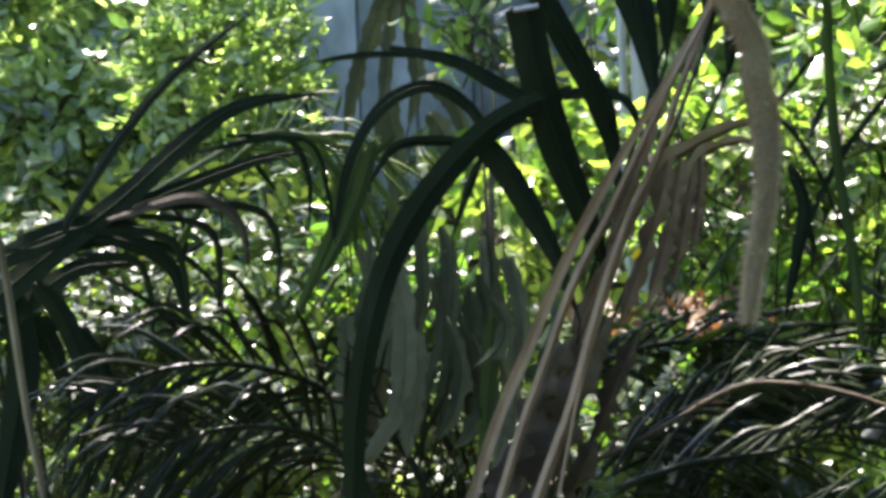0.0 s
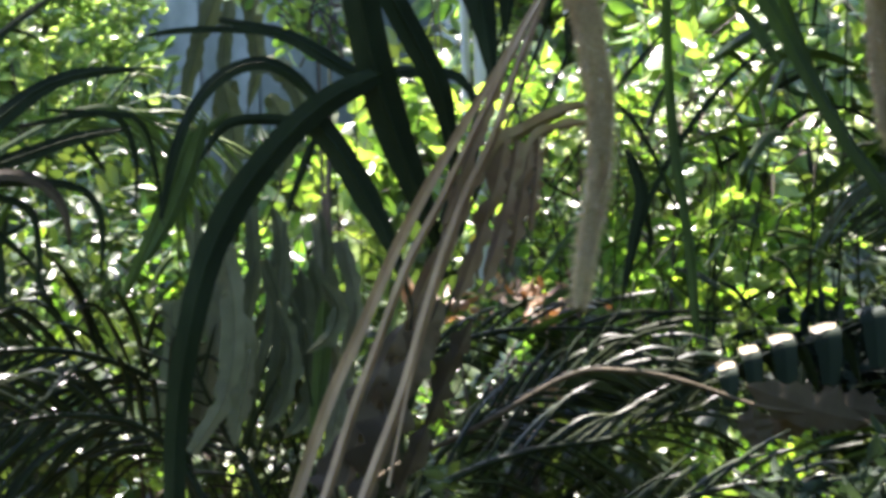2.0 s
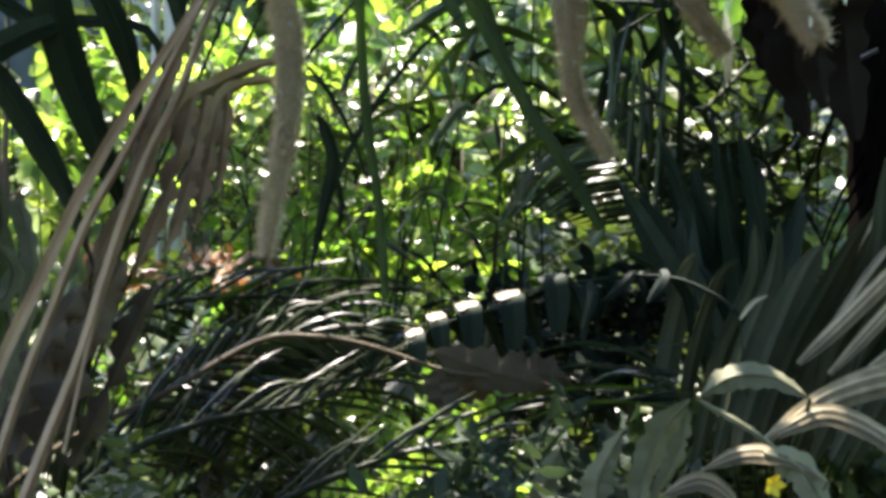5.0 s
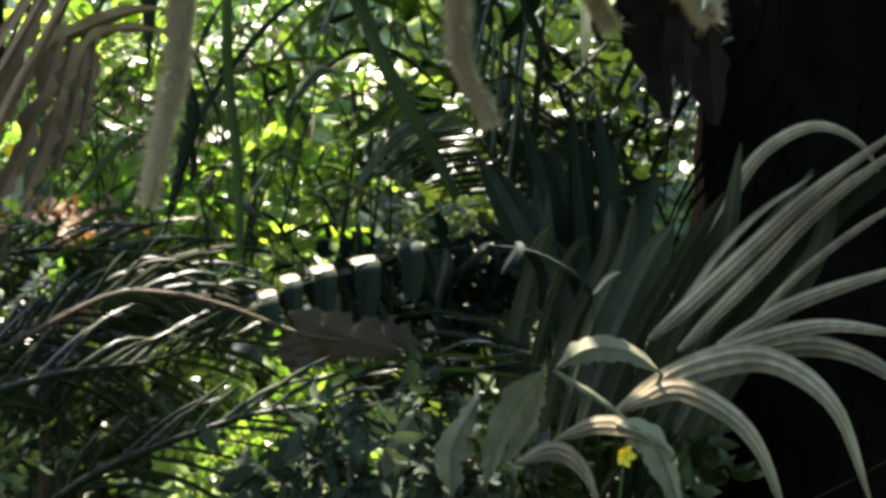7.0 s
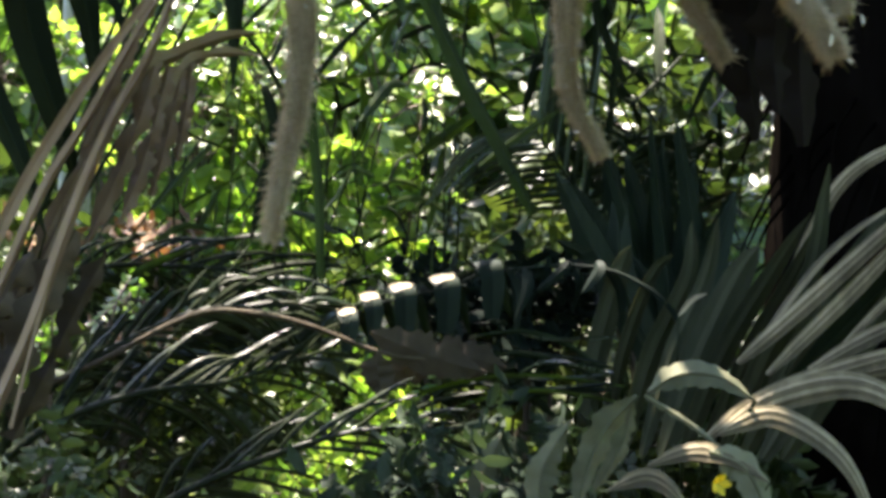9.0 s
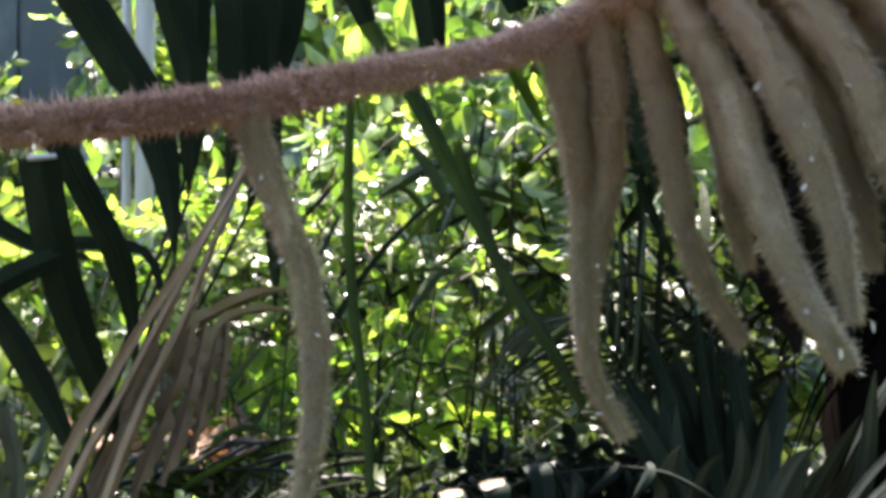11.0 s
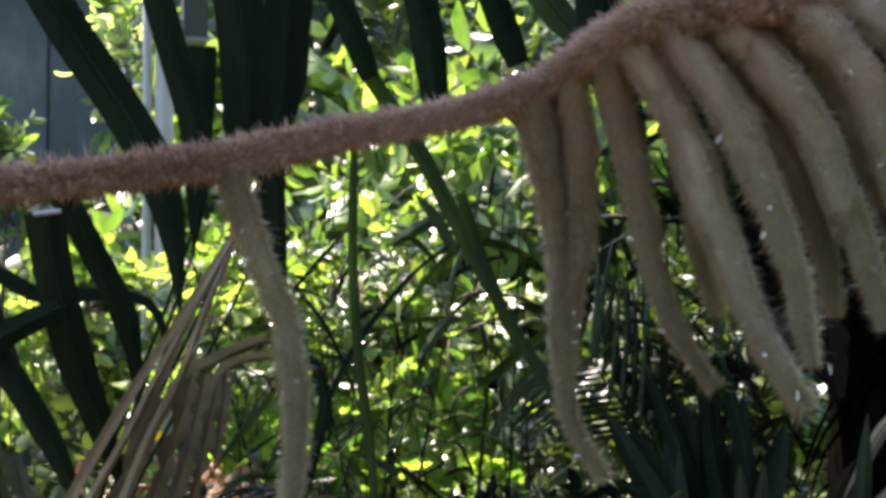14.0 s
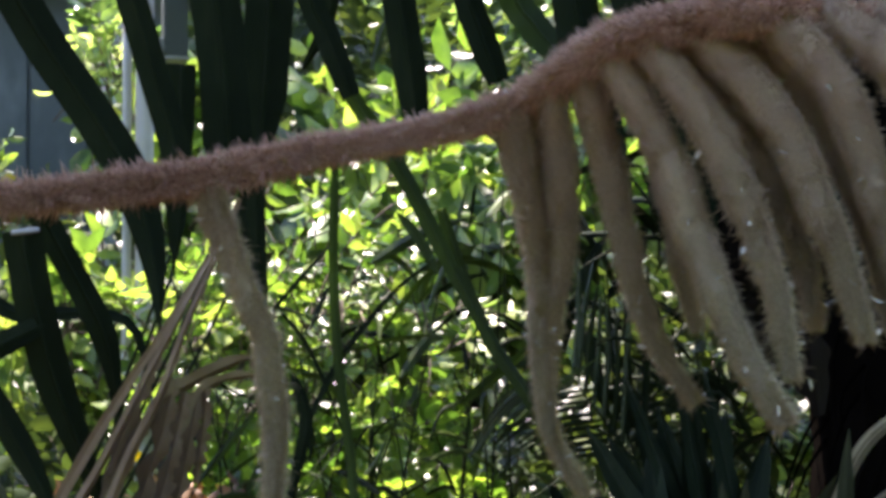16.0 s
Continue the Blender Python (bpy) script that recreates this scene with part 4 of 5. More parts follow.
palm("palm", (-0.75, 2.5, 0), "dark palm with a fan of narrow arching blades", [
    ([(-0.661, 2.199, 1.517), (-0.590, 2.220, 1.665), (-0.489, 2.234, 1.815), (-0.397, 2.241, 1.912), (-0.288, 2.246, 1.990)], 0.0216, 10, BLADE, P),
    ([(-0.708, 2.185, 1.537), (-0.608, 2.216, 1.621), (-0.504, 2.240, 1.699), (-0.404, 2.254, 1.786), (-0.312, 2.263, 1.843), (-0.185, 2.276, 1.858)], 0.0505, 8, TAPER, P),
    ([(-0.673, 2.249, 1.588), (-0.534, 2.285, 1.669), (-0.416, 2.307, 1.717), (-0.305, 2.323, 1.755), (-0.221, 2.331, 1.769)], 0.0289, 8, BLADE, P),
    ([(-0.563, 2.330, 1.662), (-0.424, 2.355, 1.743), (-0.310, 2.369, 1.801), (-0.235, 2.378, 1.795), (-0.181, 2.388, 1.707)], 0.0144, 20, BLADE, G),
    ([(-0.553, 2.178, 1.646), (-0.436, 2.205, 1.633), (-0.408, 2.210, 1.578), (-0.402, 2.208, 1.480)], 0.0144, 6, BLADE, P),
    ([(-0.571, 2.174, 1.611), (-0.484, 2.195, 1.599), (-0.460, 2.199, 1.545), (-0.457, 2.197, 1.461)], 0.0137, 6, BLADE, P),
    ([(-0.505, 2.240, 1.672), (-0.384, 2.265, 1.650), (-0.361, 2.269, 1.585), (-0.367, 2.266, 1.489)], 0.0137, 6, BLADE, P),
    ([(-0.479, 2.246, 1.680), (-0.320, 2.274, 1.679), (-0.269, 2.282, 1.632), (-0.270, 2.280, 1.513)], 0.0144, 6, BLADE, P),
    ([(-0.396, 2.308, 1.772), (-0.258, 2.326, 1.791), (-0.219, 2.334, 1.729), (-0.220, 2.337, 1.631)], 0.0122, 6, BLADE, P),
    ([(-0.357, 2.362, 1.802), (-0.225, 2.379, 1.789), (-0.193, 2.387, 1.712), (-0.183, 2.391, 1.611)], 0.0108, 6, BLADE, P),
    ([(-0.526, 2.215, 1.663), (-0.396, 2.241, 1.695), (-0.327, 2.253, 1.656), (-0.310, 2.256, 1.579)], 0.0200, 25, BLADE, M_BROWN),
    ([(-0.616, 2.213, 1.639), (-0.523, 2.237, 1.636), (-0.439, 2.255, 1.588), (-0.415, 2.258, 1.505)], 0.0289, 25, BLADE, P),
    ([(-0.629, 2.158, 1.570), (-0.590, 2.167, 1.516), (-0.559, 2.170, 1.427), (-0.552, 2.164, 1.340)], 0.0360, 15, BLADE, P),
    ([(-0.675, 2.196, 1.571), (-0.662, 2.195, 1.446), (-0.679, 2.176, 1.308), (-0.694, 2.155, 1.208)], 0.0577, 10, BLADE, P),
    ([(-0.653, 2.201, 1.517), (-0.571, 2.222, 1.477), (-0.530, 2.226, 1.385), (-0.527, 2.217, 1.306)], 0.0245, 15, BLADE, P),
    ([(-0.577, 1.806, 1.678), (-0.562, 1.812, 1.561), (-0.544, 1.809, 1.415), (-0.517, 1.796, 1.270)], 0.0107, 10, STRAP, M_GREY),
    ([(-0.715, 2.184, 1.590), (-0.641, 2.206, 1.631), (-0.557, 2.228, 1.655), (-0.463, 2.250, 1.648)], 0.0433, 8, BLADE, P),
    ([(-0.718, 2.179, 1.467), (-0.644, 2.205, 1.543), (-0.576, 2.224, 1.589), (-0.495, 2.244, 1.595)], 0.0375, 8, BLADE, P),
    ([(-0.693, 2.189, 1.519), (-0.629, 2.207, 1.480), (-0.593, 2.209, 1.381)], 0.0433, 8, BLADE, P),
    ([(-0.656, 2.254, 1.596), (-0.561, 2.279, 1.629), (-0.447, 2.305, 1.615), (-0.360, 2.319, 1.538)], 0.0173, 8, BLADE, P),
    ([(-0.660, 2.096, 1.619), (-0.613, 2.110, 1.622), (-0.565, 2.123, 1.641)], 0.0083, 10, BLADE, P),
])

palm("palm", (1.35, 2.15, 0), "palm with broad grey-green blades, sun and shade put into their colours", [
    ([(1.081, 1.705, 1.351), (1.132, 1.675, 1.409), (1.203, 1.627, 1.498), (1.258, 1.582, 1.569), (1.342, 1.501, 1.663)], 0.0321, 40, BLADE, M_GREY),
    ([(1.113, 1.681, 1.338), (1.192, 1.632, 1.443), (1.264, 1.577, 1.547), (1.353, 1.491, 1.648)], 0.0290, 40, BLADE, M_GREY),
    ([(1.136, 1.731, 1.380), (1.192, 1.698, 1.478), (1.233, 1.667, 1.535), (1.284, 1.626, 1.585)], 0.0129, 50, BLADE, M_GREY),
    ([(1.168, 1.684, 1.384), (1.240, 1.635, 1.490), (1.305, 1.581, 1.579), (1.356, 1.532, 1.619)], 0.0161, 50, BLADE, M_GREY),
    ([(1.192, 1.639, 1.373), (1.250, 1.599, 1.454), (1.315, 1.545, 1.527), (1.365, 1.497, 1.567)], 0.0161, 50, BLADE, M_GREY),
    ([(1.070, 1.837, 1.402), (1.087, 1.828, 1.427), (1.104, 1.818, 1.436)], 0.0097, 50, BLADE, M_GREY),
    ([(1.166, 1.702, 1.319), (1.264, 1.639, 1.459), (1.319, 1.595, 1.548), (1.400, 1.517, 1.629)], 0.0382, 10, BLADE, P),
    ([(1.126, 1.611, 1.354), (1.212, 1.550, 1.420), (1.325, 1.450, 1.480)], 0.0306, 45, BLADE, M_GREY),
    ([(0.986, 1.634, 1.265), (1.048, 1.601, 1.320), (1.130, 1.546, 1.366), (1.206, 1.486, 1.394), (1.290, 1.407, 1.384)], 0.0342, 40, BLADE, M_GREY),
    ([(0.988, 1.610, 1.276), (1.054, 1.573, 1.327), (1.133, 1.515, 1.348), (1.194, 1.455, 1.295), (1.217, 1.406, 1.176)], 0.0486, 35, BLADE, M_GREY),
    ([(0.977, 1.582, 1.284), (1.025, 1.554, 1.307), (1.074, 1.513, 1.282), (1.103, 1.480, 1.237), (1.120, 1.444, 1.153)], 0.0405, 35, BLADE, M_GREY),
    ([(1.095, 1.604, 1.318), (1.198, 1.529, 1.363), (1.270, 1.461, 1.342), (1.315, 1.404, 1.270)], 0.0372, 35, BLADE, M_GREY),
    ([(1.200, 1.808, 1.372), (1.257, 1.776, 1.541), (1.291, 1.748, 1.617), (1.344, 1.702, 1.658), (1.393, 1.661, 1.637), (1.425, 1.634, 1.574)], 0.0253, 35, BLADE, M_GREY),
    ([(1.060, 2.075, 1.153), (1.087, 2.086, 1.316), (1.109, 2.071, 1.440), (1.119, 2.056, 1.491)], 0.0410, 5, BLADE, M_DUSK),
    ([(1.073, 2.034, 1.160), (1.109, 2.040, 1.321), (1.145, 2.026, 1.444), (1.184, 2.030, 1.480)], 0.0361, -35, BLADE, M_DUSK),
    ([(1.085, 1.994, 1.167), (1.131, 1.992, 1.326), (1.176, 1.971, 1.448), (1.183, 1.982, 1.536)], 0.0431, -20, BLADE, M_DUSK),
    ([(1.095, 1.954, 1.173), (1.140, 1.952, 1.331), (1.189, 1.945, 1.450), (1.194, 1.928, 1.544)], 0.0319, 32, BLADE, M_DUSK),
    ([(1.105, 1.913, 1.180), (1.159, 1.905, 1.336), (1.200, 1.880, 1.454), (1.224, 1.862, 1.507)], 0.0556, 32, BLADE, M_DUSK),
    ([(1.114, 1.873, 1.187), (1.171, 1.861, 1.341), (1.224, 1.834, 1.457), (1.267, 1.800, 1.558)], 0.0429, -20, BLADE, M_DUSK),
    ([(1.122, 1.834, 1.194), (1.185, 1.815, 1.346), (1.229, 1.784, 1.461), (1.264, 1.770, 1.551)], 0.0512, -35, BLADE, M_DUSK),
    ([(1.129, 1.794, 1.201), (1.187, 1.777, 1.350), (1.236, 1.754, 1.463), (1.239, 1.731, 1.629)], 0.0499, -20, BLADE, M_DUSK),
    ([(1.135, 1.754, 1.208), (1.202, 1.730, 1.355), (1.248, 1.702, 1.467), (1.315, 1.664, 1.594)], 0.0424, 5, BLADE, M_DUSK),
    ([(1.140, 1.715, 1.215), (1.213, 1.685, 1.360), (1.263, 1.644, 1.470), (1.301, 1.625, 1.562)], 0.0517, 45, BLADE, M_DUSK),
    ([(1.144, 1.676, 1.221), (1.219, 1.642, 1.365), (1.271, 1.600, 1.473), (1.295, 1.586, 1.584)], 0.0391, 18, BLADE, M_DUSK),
    ([(1.303, 2.521, 1.561), (1.308, 2.527, 1.748), (1.305, 2.520, 1.960)], 0.0158, 0, BLADE, P),
    ([(1.330, 2.506, 1.550), (1.340, 2.509, 1.737), (1.345, 2.502, 1.926)], 0.0158, 0, BLADE, P),
    ([(0.986, 2.036, 1.225), (0.924, 2.074, 1.274), (0.868, 2.103, 1.298)], 0.0177, 8, BLADE, P),
    ([(1.050, 1.941, 1.284), (0.928, 2.004, 1.293), (0.828, 2.045, 1.279), (0.731, 2.076, 1.243), (0.651, 2.094, 1.195)], 0.0093, 30, BLADE, G),
    ([(1.024, 1.895, 1.267), (0.913, 1.953, 1.278), (0.823, 1.989, 1.258), (0.727, 2.018, 1.210)], 0.0093, 30, BLADE, G),
    ([(1.047, 2.002, 1.302), (0.991, 2.036, 1.340), (0.931, 2.066, 1.353), (0.859, 2.095, 1.341)], 0.0101, 8, BLADE, P),
    ([(1.053, 1.997, 1.285), (0.988, 2.033, 1.310), (0.921, 2.066, 1.319), (0.849, 2.094, 1.302)], 0.0101, 8, BLADE, P),
])

palm("palm", (1.30, 2.25, 0), "fan palm, its deep blue-green shade put into the colour", [
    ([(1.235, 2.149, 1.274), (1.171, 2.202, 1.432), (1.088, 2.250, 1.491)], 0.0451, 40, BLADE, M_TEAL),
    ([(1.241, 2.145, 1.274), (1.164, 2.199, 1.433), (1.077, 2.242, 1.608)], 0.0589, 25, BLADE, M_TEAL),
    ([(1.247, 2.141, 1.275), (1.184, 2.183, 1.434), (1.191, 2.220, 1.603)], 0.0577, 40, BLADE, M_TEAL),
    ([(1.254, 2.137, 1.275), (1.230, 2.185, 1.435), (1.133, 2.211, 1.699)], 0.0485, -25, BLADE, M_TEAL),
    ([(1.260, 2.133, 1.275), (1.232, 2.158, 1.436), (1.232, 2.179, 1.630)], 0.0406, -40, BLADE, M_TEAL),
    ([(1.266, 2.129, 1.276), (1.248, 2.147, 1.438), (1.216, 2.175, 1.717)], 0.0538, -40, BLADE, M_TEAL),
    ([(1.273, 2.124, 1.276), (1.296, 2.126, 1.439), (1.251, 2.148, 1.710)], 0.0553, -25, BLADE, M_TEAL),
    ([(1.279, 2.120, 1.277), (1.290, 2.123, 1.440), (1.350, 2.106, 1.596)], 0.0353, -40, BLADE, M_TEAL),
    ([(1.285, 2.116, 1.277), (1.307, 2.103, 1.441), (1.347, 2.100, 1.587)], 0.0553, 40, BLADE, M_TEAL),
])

hanging = []
for k in range(15):
    x, y, z, ln = -0.15 + 0.018 * k + rng.uniform(-0.01, 0.01), rng.uniform(2.06, 2.34), rng.uniform(1.46, 1.66), rng.uniform(0.16, 0.28)
    sway = rng.uniform(-0.05, 0.02)
    hanging.append(([(x, y, z), (x + 0.012, y, z - ln * 0.35), (x + sway * 0.4, y - 0.005, z - ln * 0.7), (x + sway, y - 0.01, z - ln)], rng.uniform(0.016, 0.027), rng.uniform(-35, 45), BLADE if k % 2 else LEAF, M_SAGE))
palm("palm", (-0.05, 2.5, 0), "palm with dull grey-green drooping leaves in shade", hanging)

# broad dull leaves by the palm
palm("broadleaf_plant", (0.95, 1.75, 0), "low plant with dull olive broad leaves", [
    ([(0.885, 1.646, 1.321), (0.852, 1.658, 1.280), (0.828, 1.661, 1.229), (0.811, 1.657, 1.168)], 0.0478, 20, LEAF, M_OLIVE),
    ([(0.891, 1.664, 1.313), (0.877, 1.663, 1.256), (0.842, 1.669, 1.191)], 0.0319, 10, LEAF, M_OLIVE),
    ([(0.897, 1.639, 1.325), (0.931, 1.622, 1.350), (0.973, 1.595, 1.350), (1.009, 1.567, 1.324)], 0.0405, 40, LEAF, M_OLIVE),
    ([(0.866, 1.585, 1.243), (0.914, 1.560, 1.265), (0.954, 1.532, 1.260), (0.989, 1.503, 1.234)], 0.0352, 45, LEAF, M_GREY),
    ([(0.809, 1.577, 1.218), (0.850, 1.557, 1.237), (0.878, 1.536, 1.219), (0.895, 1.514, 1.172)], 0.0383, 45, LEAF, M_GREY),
    ([(0.931, 1.549, 1.267), (0.970, 1.518, 1.243), (0.991, 1.482, 1.159)], 0.0451, 20, LEAF, M_OLIVE),
    ([(0.894, 1.641, 1.321), (0.942, 1.606, 1.289), (0.973, 1.581, 1.261)], 0.0080, 10, STRAP, M_OLIVE),
    ([(0.773, 1.673, 1.158), (0.777, 1.686, 1.220), (0.811, 1.681, 1.285)], 0.0410, 10, LEAF, M_OLIVE),
    ([(0.762, 1.783, 1.119), (0.751, 1.803, 1.184), (0.781, 1.803, 1.251)], 0.0391, 10, LEAF, M_OLIVE),
], "low plants")

# ---- feather-shaped fronds ----


def comb_frond():
    """A frond whose leaflets lie flat on one side like a comb and stand upright on the other."""
    rib = [(1.274, 2.474, 1.542), (1.239, 2.494, 1.602), (1.203, 2.512, 1.657), (1.180, 2.522, 1.692)]
    ob = thing("palm_frond", rib[0], "green feather palm frond with narrow leaflets, backlit", "palm frond", "palm fronds")
    v, f = tube_mesh([(1.37, 2.42, 0.0), (1.35, 2.43, 1.2), (1.30, 2.46, 1.49), *rib], [0.007, 0.005, 0.004, 0.0025, 0.001], 40, 7)
    link_mesh("rib", v, f, M_PALM, ob)
    line = curve(rib, 60)
    aside, rise = np.array((-0.966, 0.257, 0.0)), np.array((0.0, 0.0, 1.0))
    for k in range(15):
        u = k / 14
        p = line[int(u * 60)]
        ln = (0.14 + 0.12 * u) * rng.uniform(0.92, 1.08)
        fall = 0.04 + 0.6 * u
        v, f = blade_mesh([p, p + aside * ln * 0.5 - rise * ln * (0.02 + 0.2 * fall), p + aside * ln * (1 - 0.15 * u) - rise * ln * (0.05 + fall)], 0.0105 * rng.uniform(0.85, 1.15), BLADE, 20 + rng.uniform(-8, 8), 0.3, 9, 0.0006)
        link_mesh("leaflet", v, f, M_SHEEN if k > 9 else M_PALM, ob)
        ln = (0.30 - 0.08 * u) * rng.uniform(0.85, 1.1)
        v, f = blade_mesh([p, p + rise * ln * 0.5 - aside * 0.012, p + rise * ln - aside * rng.uniform(0.0, 0.05)], 0.012 * rng.uniform(0.85, 1.2), BLADE, rng.uniform(-20, 20), 0.3, 9, 0.0006)
        if k % 2:
            link_mesh("leaflet", v, f, M_SHEEN if k % 3 else M_PALM, ob)


comb_frond()
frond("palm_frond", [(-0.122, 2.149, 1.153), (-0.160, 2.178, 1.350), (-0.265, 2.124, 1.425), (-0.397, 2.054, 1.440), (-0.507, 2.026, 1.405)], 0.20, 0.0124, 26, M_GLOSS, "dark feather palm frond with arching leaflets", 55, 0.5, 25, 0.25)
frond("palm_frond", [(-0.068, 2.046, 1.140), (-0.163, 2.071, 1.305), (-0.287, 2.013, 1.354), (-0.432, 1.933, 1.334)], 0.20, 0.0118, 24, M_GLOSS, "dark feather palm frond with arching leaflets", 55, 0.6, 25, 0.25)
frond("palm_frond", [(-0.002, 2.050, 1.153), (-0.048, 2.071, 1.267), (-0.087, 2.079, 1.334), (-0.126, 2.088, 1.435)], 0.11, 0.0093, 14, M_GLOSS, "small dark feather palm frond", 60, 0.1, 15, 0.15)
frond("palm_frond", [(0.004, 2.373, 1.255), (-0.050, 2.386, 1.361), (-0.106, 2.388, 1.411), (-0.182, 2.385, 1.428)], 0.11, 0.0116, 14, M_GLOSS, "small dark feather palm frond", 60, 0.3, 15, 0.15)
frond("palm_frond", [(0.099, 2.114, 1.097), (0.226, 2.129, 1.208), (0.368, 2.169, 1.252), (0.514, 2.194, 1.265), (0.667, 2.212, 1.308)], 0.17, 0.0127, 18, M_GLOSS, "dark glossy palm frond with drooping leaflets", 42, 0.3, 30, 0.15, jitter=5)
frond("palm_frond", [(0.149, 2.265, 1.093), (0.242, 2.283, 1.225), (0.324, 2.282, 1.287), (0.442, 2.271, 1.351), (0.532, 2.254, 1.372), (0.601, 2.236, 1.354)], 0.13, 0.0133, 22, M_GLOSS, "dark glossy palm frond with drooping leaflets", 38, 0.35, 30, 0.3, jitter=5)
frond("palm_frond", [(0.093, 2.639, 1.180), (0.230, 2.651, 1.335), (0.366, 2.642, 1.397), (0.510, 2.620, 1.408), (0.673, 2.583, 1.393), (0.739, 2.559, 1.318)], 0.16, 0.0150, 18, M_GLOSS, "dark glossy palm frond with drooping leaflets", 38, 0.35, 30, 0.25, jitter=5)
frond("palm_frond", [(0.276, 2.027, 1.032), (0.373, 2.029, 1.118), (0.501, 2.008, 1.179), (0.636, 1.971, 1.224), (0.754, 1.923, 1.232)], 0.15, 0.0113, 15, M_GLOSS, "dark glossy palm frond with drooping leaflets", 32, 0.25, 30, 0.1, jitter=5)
frond("palm_frond", [(-0.496, 2.550, 1.597), (-0.389, 2.563, 1.758), (-0.285, 2.572, 1.822), (-0.194, 2.584, 1.783), (-0.166, 2.590, 1.710)], 0.16, 0.0105, 24, M_PALMG, "green feather palm frond with narrow leaflets, backlit", 45, 0.7, 15, 0.25)


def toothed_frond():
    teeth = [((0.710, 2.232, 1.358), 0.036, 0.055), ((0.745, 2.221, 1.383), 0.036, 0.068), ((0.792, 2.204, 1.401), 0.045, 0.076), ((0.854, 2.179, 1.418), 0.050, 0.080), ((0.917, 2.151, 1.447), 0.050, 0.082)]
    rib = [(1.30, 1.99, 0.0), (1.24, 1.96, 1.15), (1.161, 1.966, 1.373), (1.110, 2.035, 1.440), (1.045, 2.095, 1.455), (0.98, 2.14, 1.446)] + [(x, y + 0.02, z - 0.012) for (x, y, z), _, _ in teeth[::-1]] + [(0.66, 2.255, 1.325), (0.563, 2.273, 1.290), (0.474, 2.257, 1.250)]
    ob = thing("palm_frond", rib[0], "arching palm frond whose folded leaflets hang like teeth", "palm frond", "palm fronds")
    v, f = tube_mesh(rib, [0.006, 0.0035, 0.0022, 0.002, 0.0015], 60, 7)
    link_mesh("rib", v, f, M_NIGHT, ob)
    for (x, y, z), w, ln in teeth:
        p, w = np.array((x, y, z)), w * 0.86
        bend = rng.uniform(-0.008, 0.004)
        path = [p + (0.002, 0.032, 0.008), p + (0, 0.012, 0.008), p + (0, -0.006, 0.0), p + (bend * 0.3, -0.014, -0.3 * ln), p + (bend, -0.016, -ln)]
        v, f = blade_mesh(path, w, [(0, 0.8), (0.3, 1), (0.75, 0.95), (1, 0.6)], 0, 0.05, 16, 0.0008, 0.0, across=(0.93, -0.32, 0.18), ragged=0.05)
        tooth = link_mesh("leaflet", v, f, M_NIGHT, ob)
        # pale strips on the tooth tops paint in a glossy highlight
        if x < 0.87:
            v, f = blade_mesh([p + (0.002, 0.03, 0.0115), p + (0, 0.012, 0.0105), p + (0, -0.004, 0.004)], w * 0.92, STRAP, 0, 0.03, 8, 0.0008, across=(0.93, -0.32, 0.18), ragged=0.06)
            link_mesh("fold", v, f, M_GREY, tooth, "pale strip painted for the gloss on the leaflet top")
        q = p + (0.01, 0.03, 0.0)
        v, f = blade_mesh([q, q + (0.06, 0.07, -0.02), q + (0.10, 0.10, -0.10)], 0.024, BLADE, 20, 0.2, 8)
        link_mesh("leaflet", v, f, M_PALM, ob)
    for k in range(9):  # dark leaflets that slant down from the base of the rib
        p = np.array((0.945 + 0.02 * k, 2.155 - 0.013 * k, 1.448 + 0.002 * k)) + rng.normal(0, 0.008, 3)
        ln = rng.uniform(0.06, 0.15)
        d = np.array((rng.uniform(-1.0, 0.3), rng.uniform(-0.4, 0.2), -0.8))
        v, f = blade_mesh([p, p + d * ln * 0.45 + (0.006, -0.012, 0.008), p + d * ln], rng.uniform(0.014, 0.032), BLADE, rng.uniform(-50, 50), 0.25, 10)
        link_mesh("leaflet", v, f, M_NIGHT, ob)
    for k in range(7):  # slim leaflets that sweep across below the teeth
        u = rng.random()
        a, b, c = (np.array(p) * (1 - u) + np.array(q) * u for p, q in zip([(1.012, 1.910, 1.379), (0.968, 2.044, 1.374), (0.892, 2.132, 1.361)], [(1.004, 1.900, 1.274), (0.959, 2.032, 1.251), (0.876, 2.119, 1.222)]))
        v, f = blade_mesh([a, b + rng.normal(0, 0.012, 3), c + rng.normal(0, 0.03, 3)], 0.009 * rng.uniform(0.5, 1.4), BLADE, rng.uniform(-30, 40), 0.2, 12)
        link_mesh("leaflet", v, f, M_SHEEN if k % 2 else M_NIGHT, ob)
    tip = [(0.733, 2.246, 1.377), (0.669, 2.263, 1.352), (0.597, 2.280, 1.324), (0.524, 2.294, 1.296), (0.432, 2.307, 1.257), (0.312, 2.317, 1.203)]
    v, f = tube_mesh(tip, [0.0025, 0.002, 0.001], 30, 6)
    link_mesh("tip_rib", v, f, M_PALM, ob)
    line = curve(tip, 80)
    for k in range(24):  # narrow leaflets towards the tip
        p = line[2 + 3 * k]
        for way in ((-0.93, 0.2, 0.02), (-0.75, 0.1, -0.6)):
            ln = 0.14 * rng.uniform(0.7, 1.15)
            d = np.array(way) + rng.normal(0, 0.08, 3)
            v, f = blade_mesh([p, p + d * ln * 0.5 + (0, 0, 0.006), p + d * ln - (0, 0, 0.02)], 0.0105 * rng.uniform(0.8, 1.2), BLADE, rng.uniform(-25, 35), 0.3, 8)
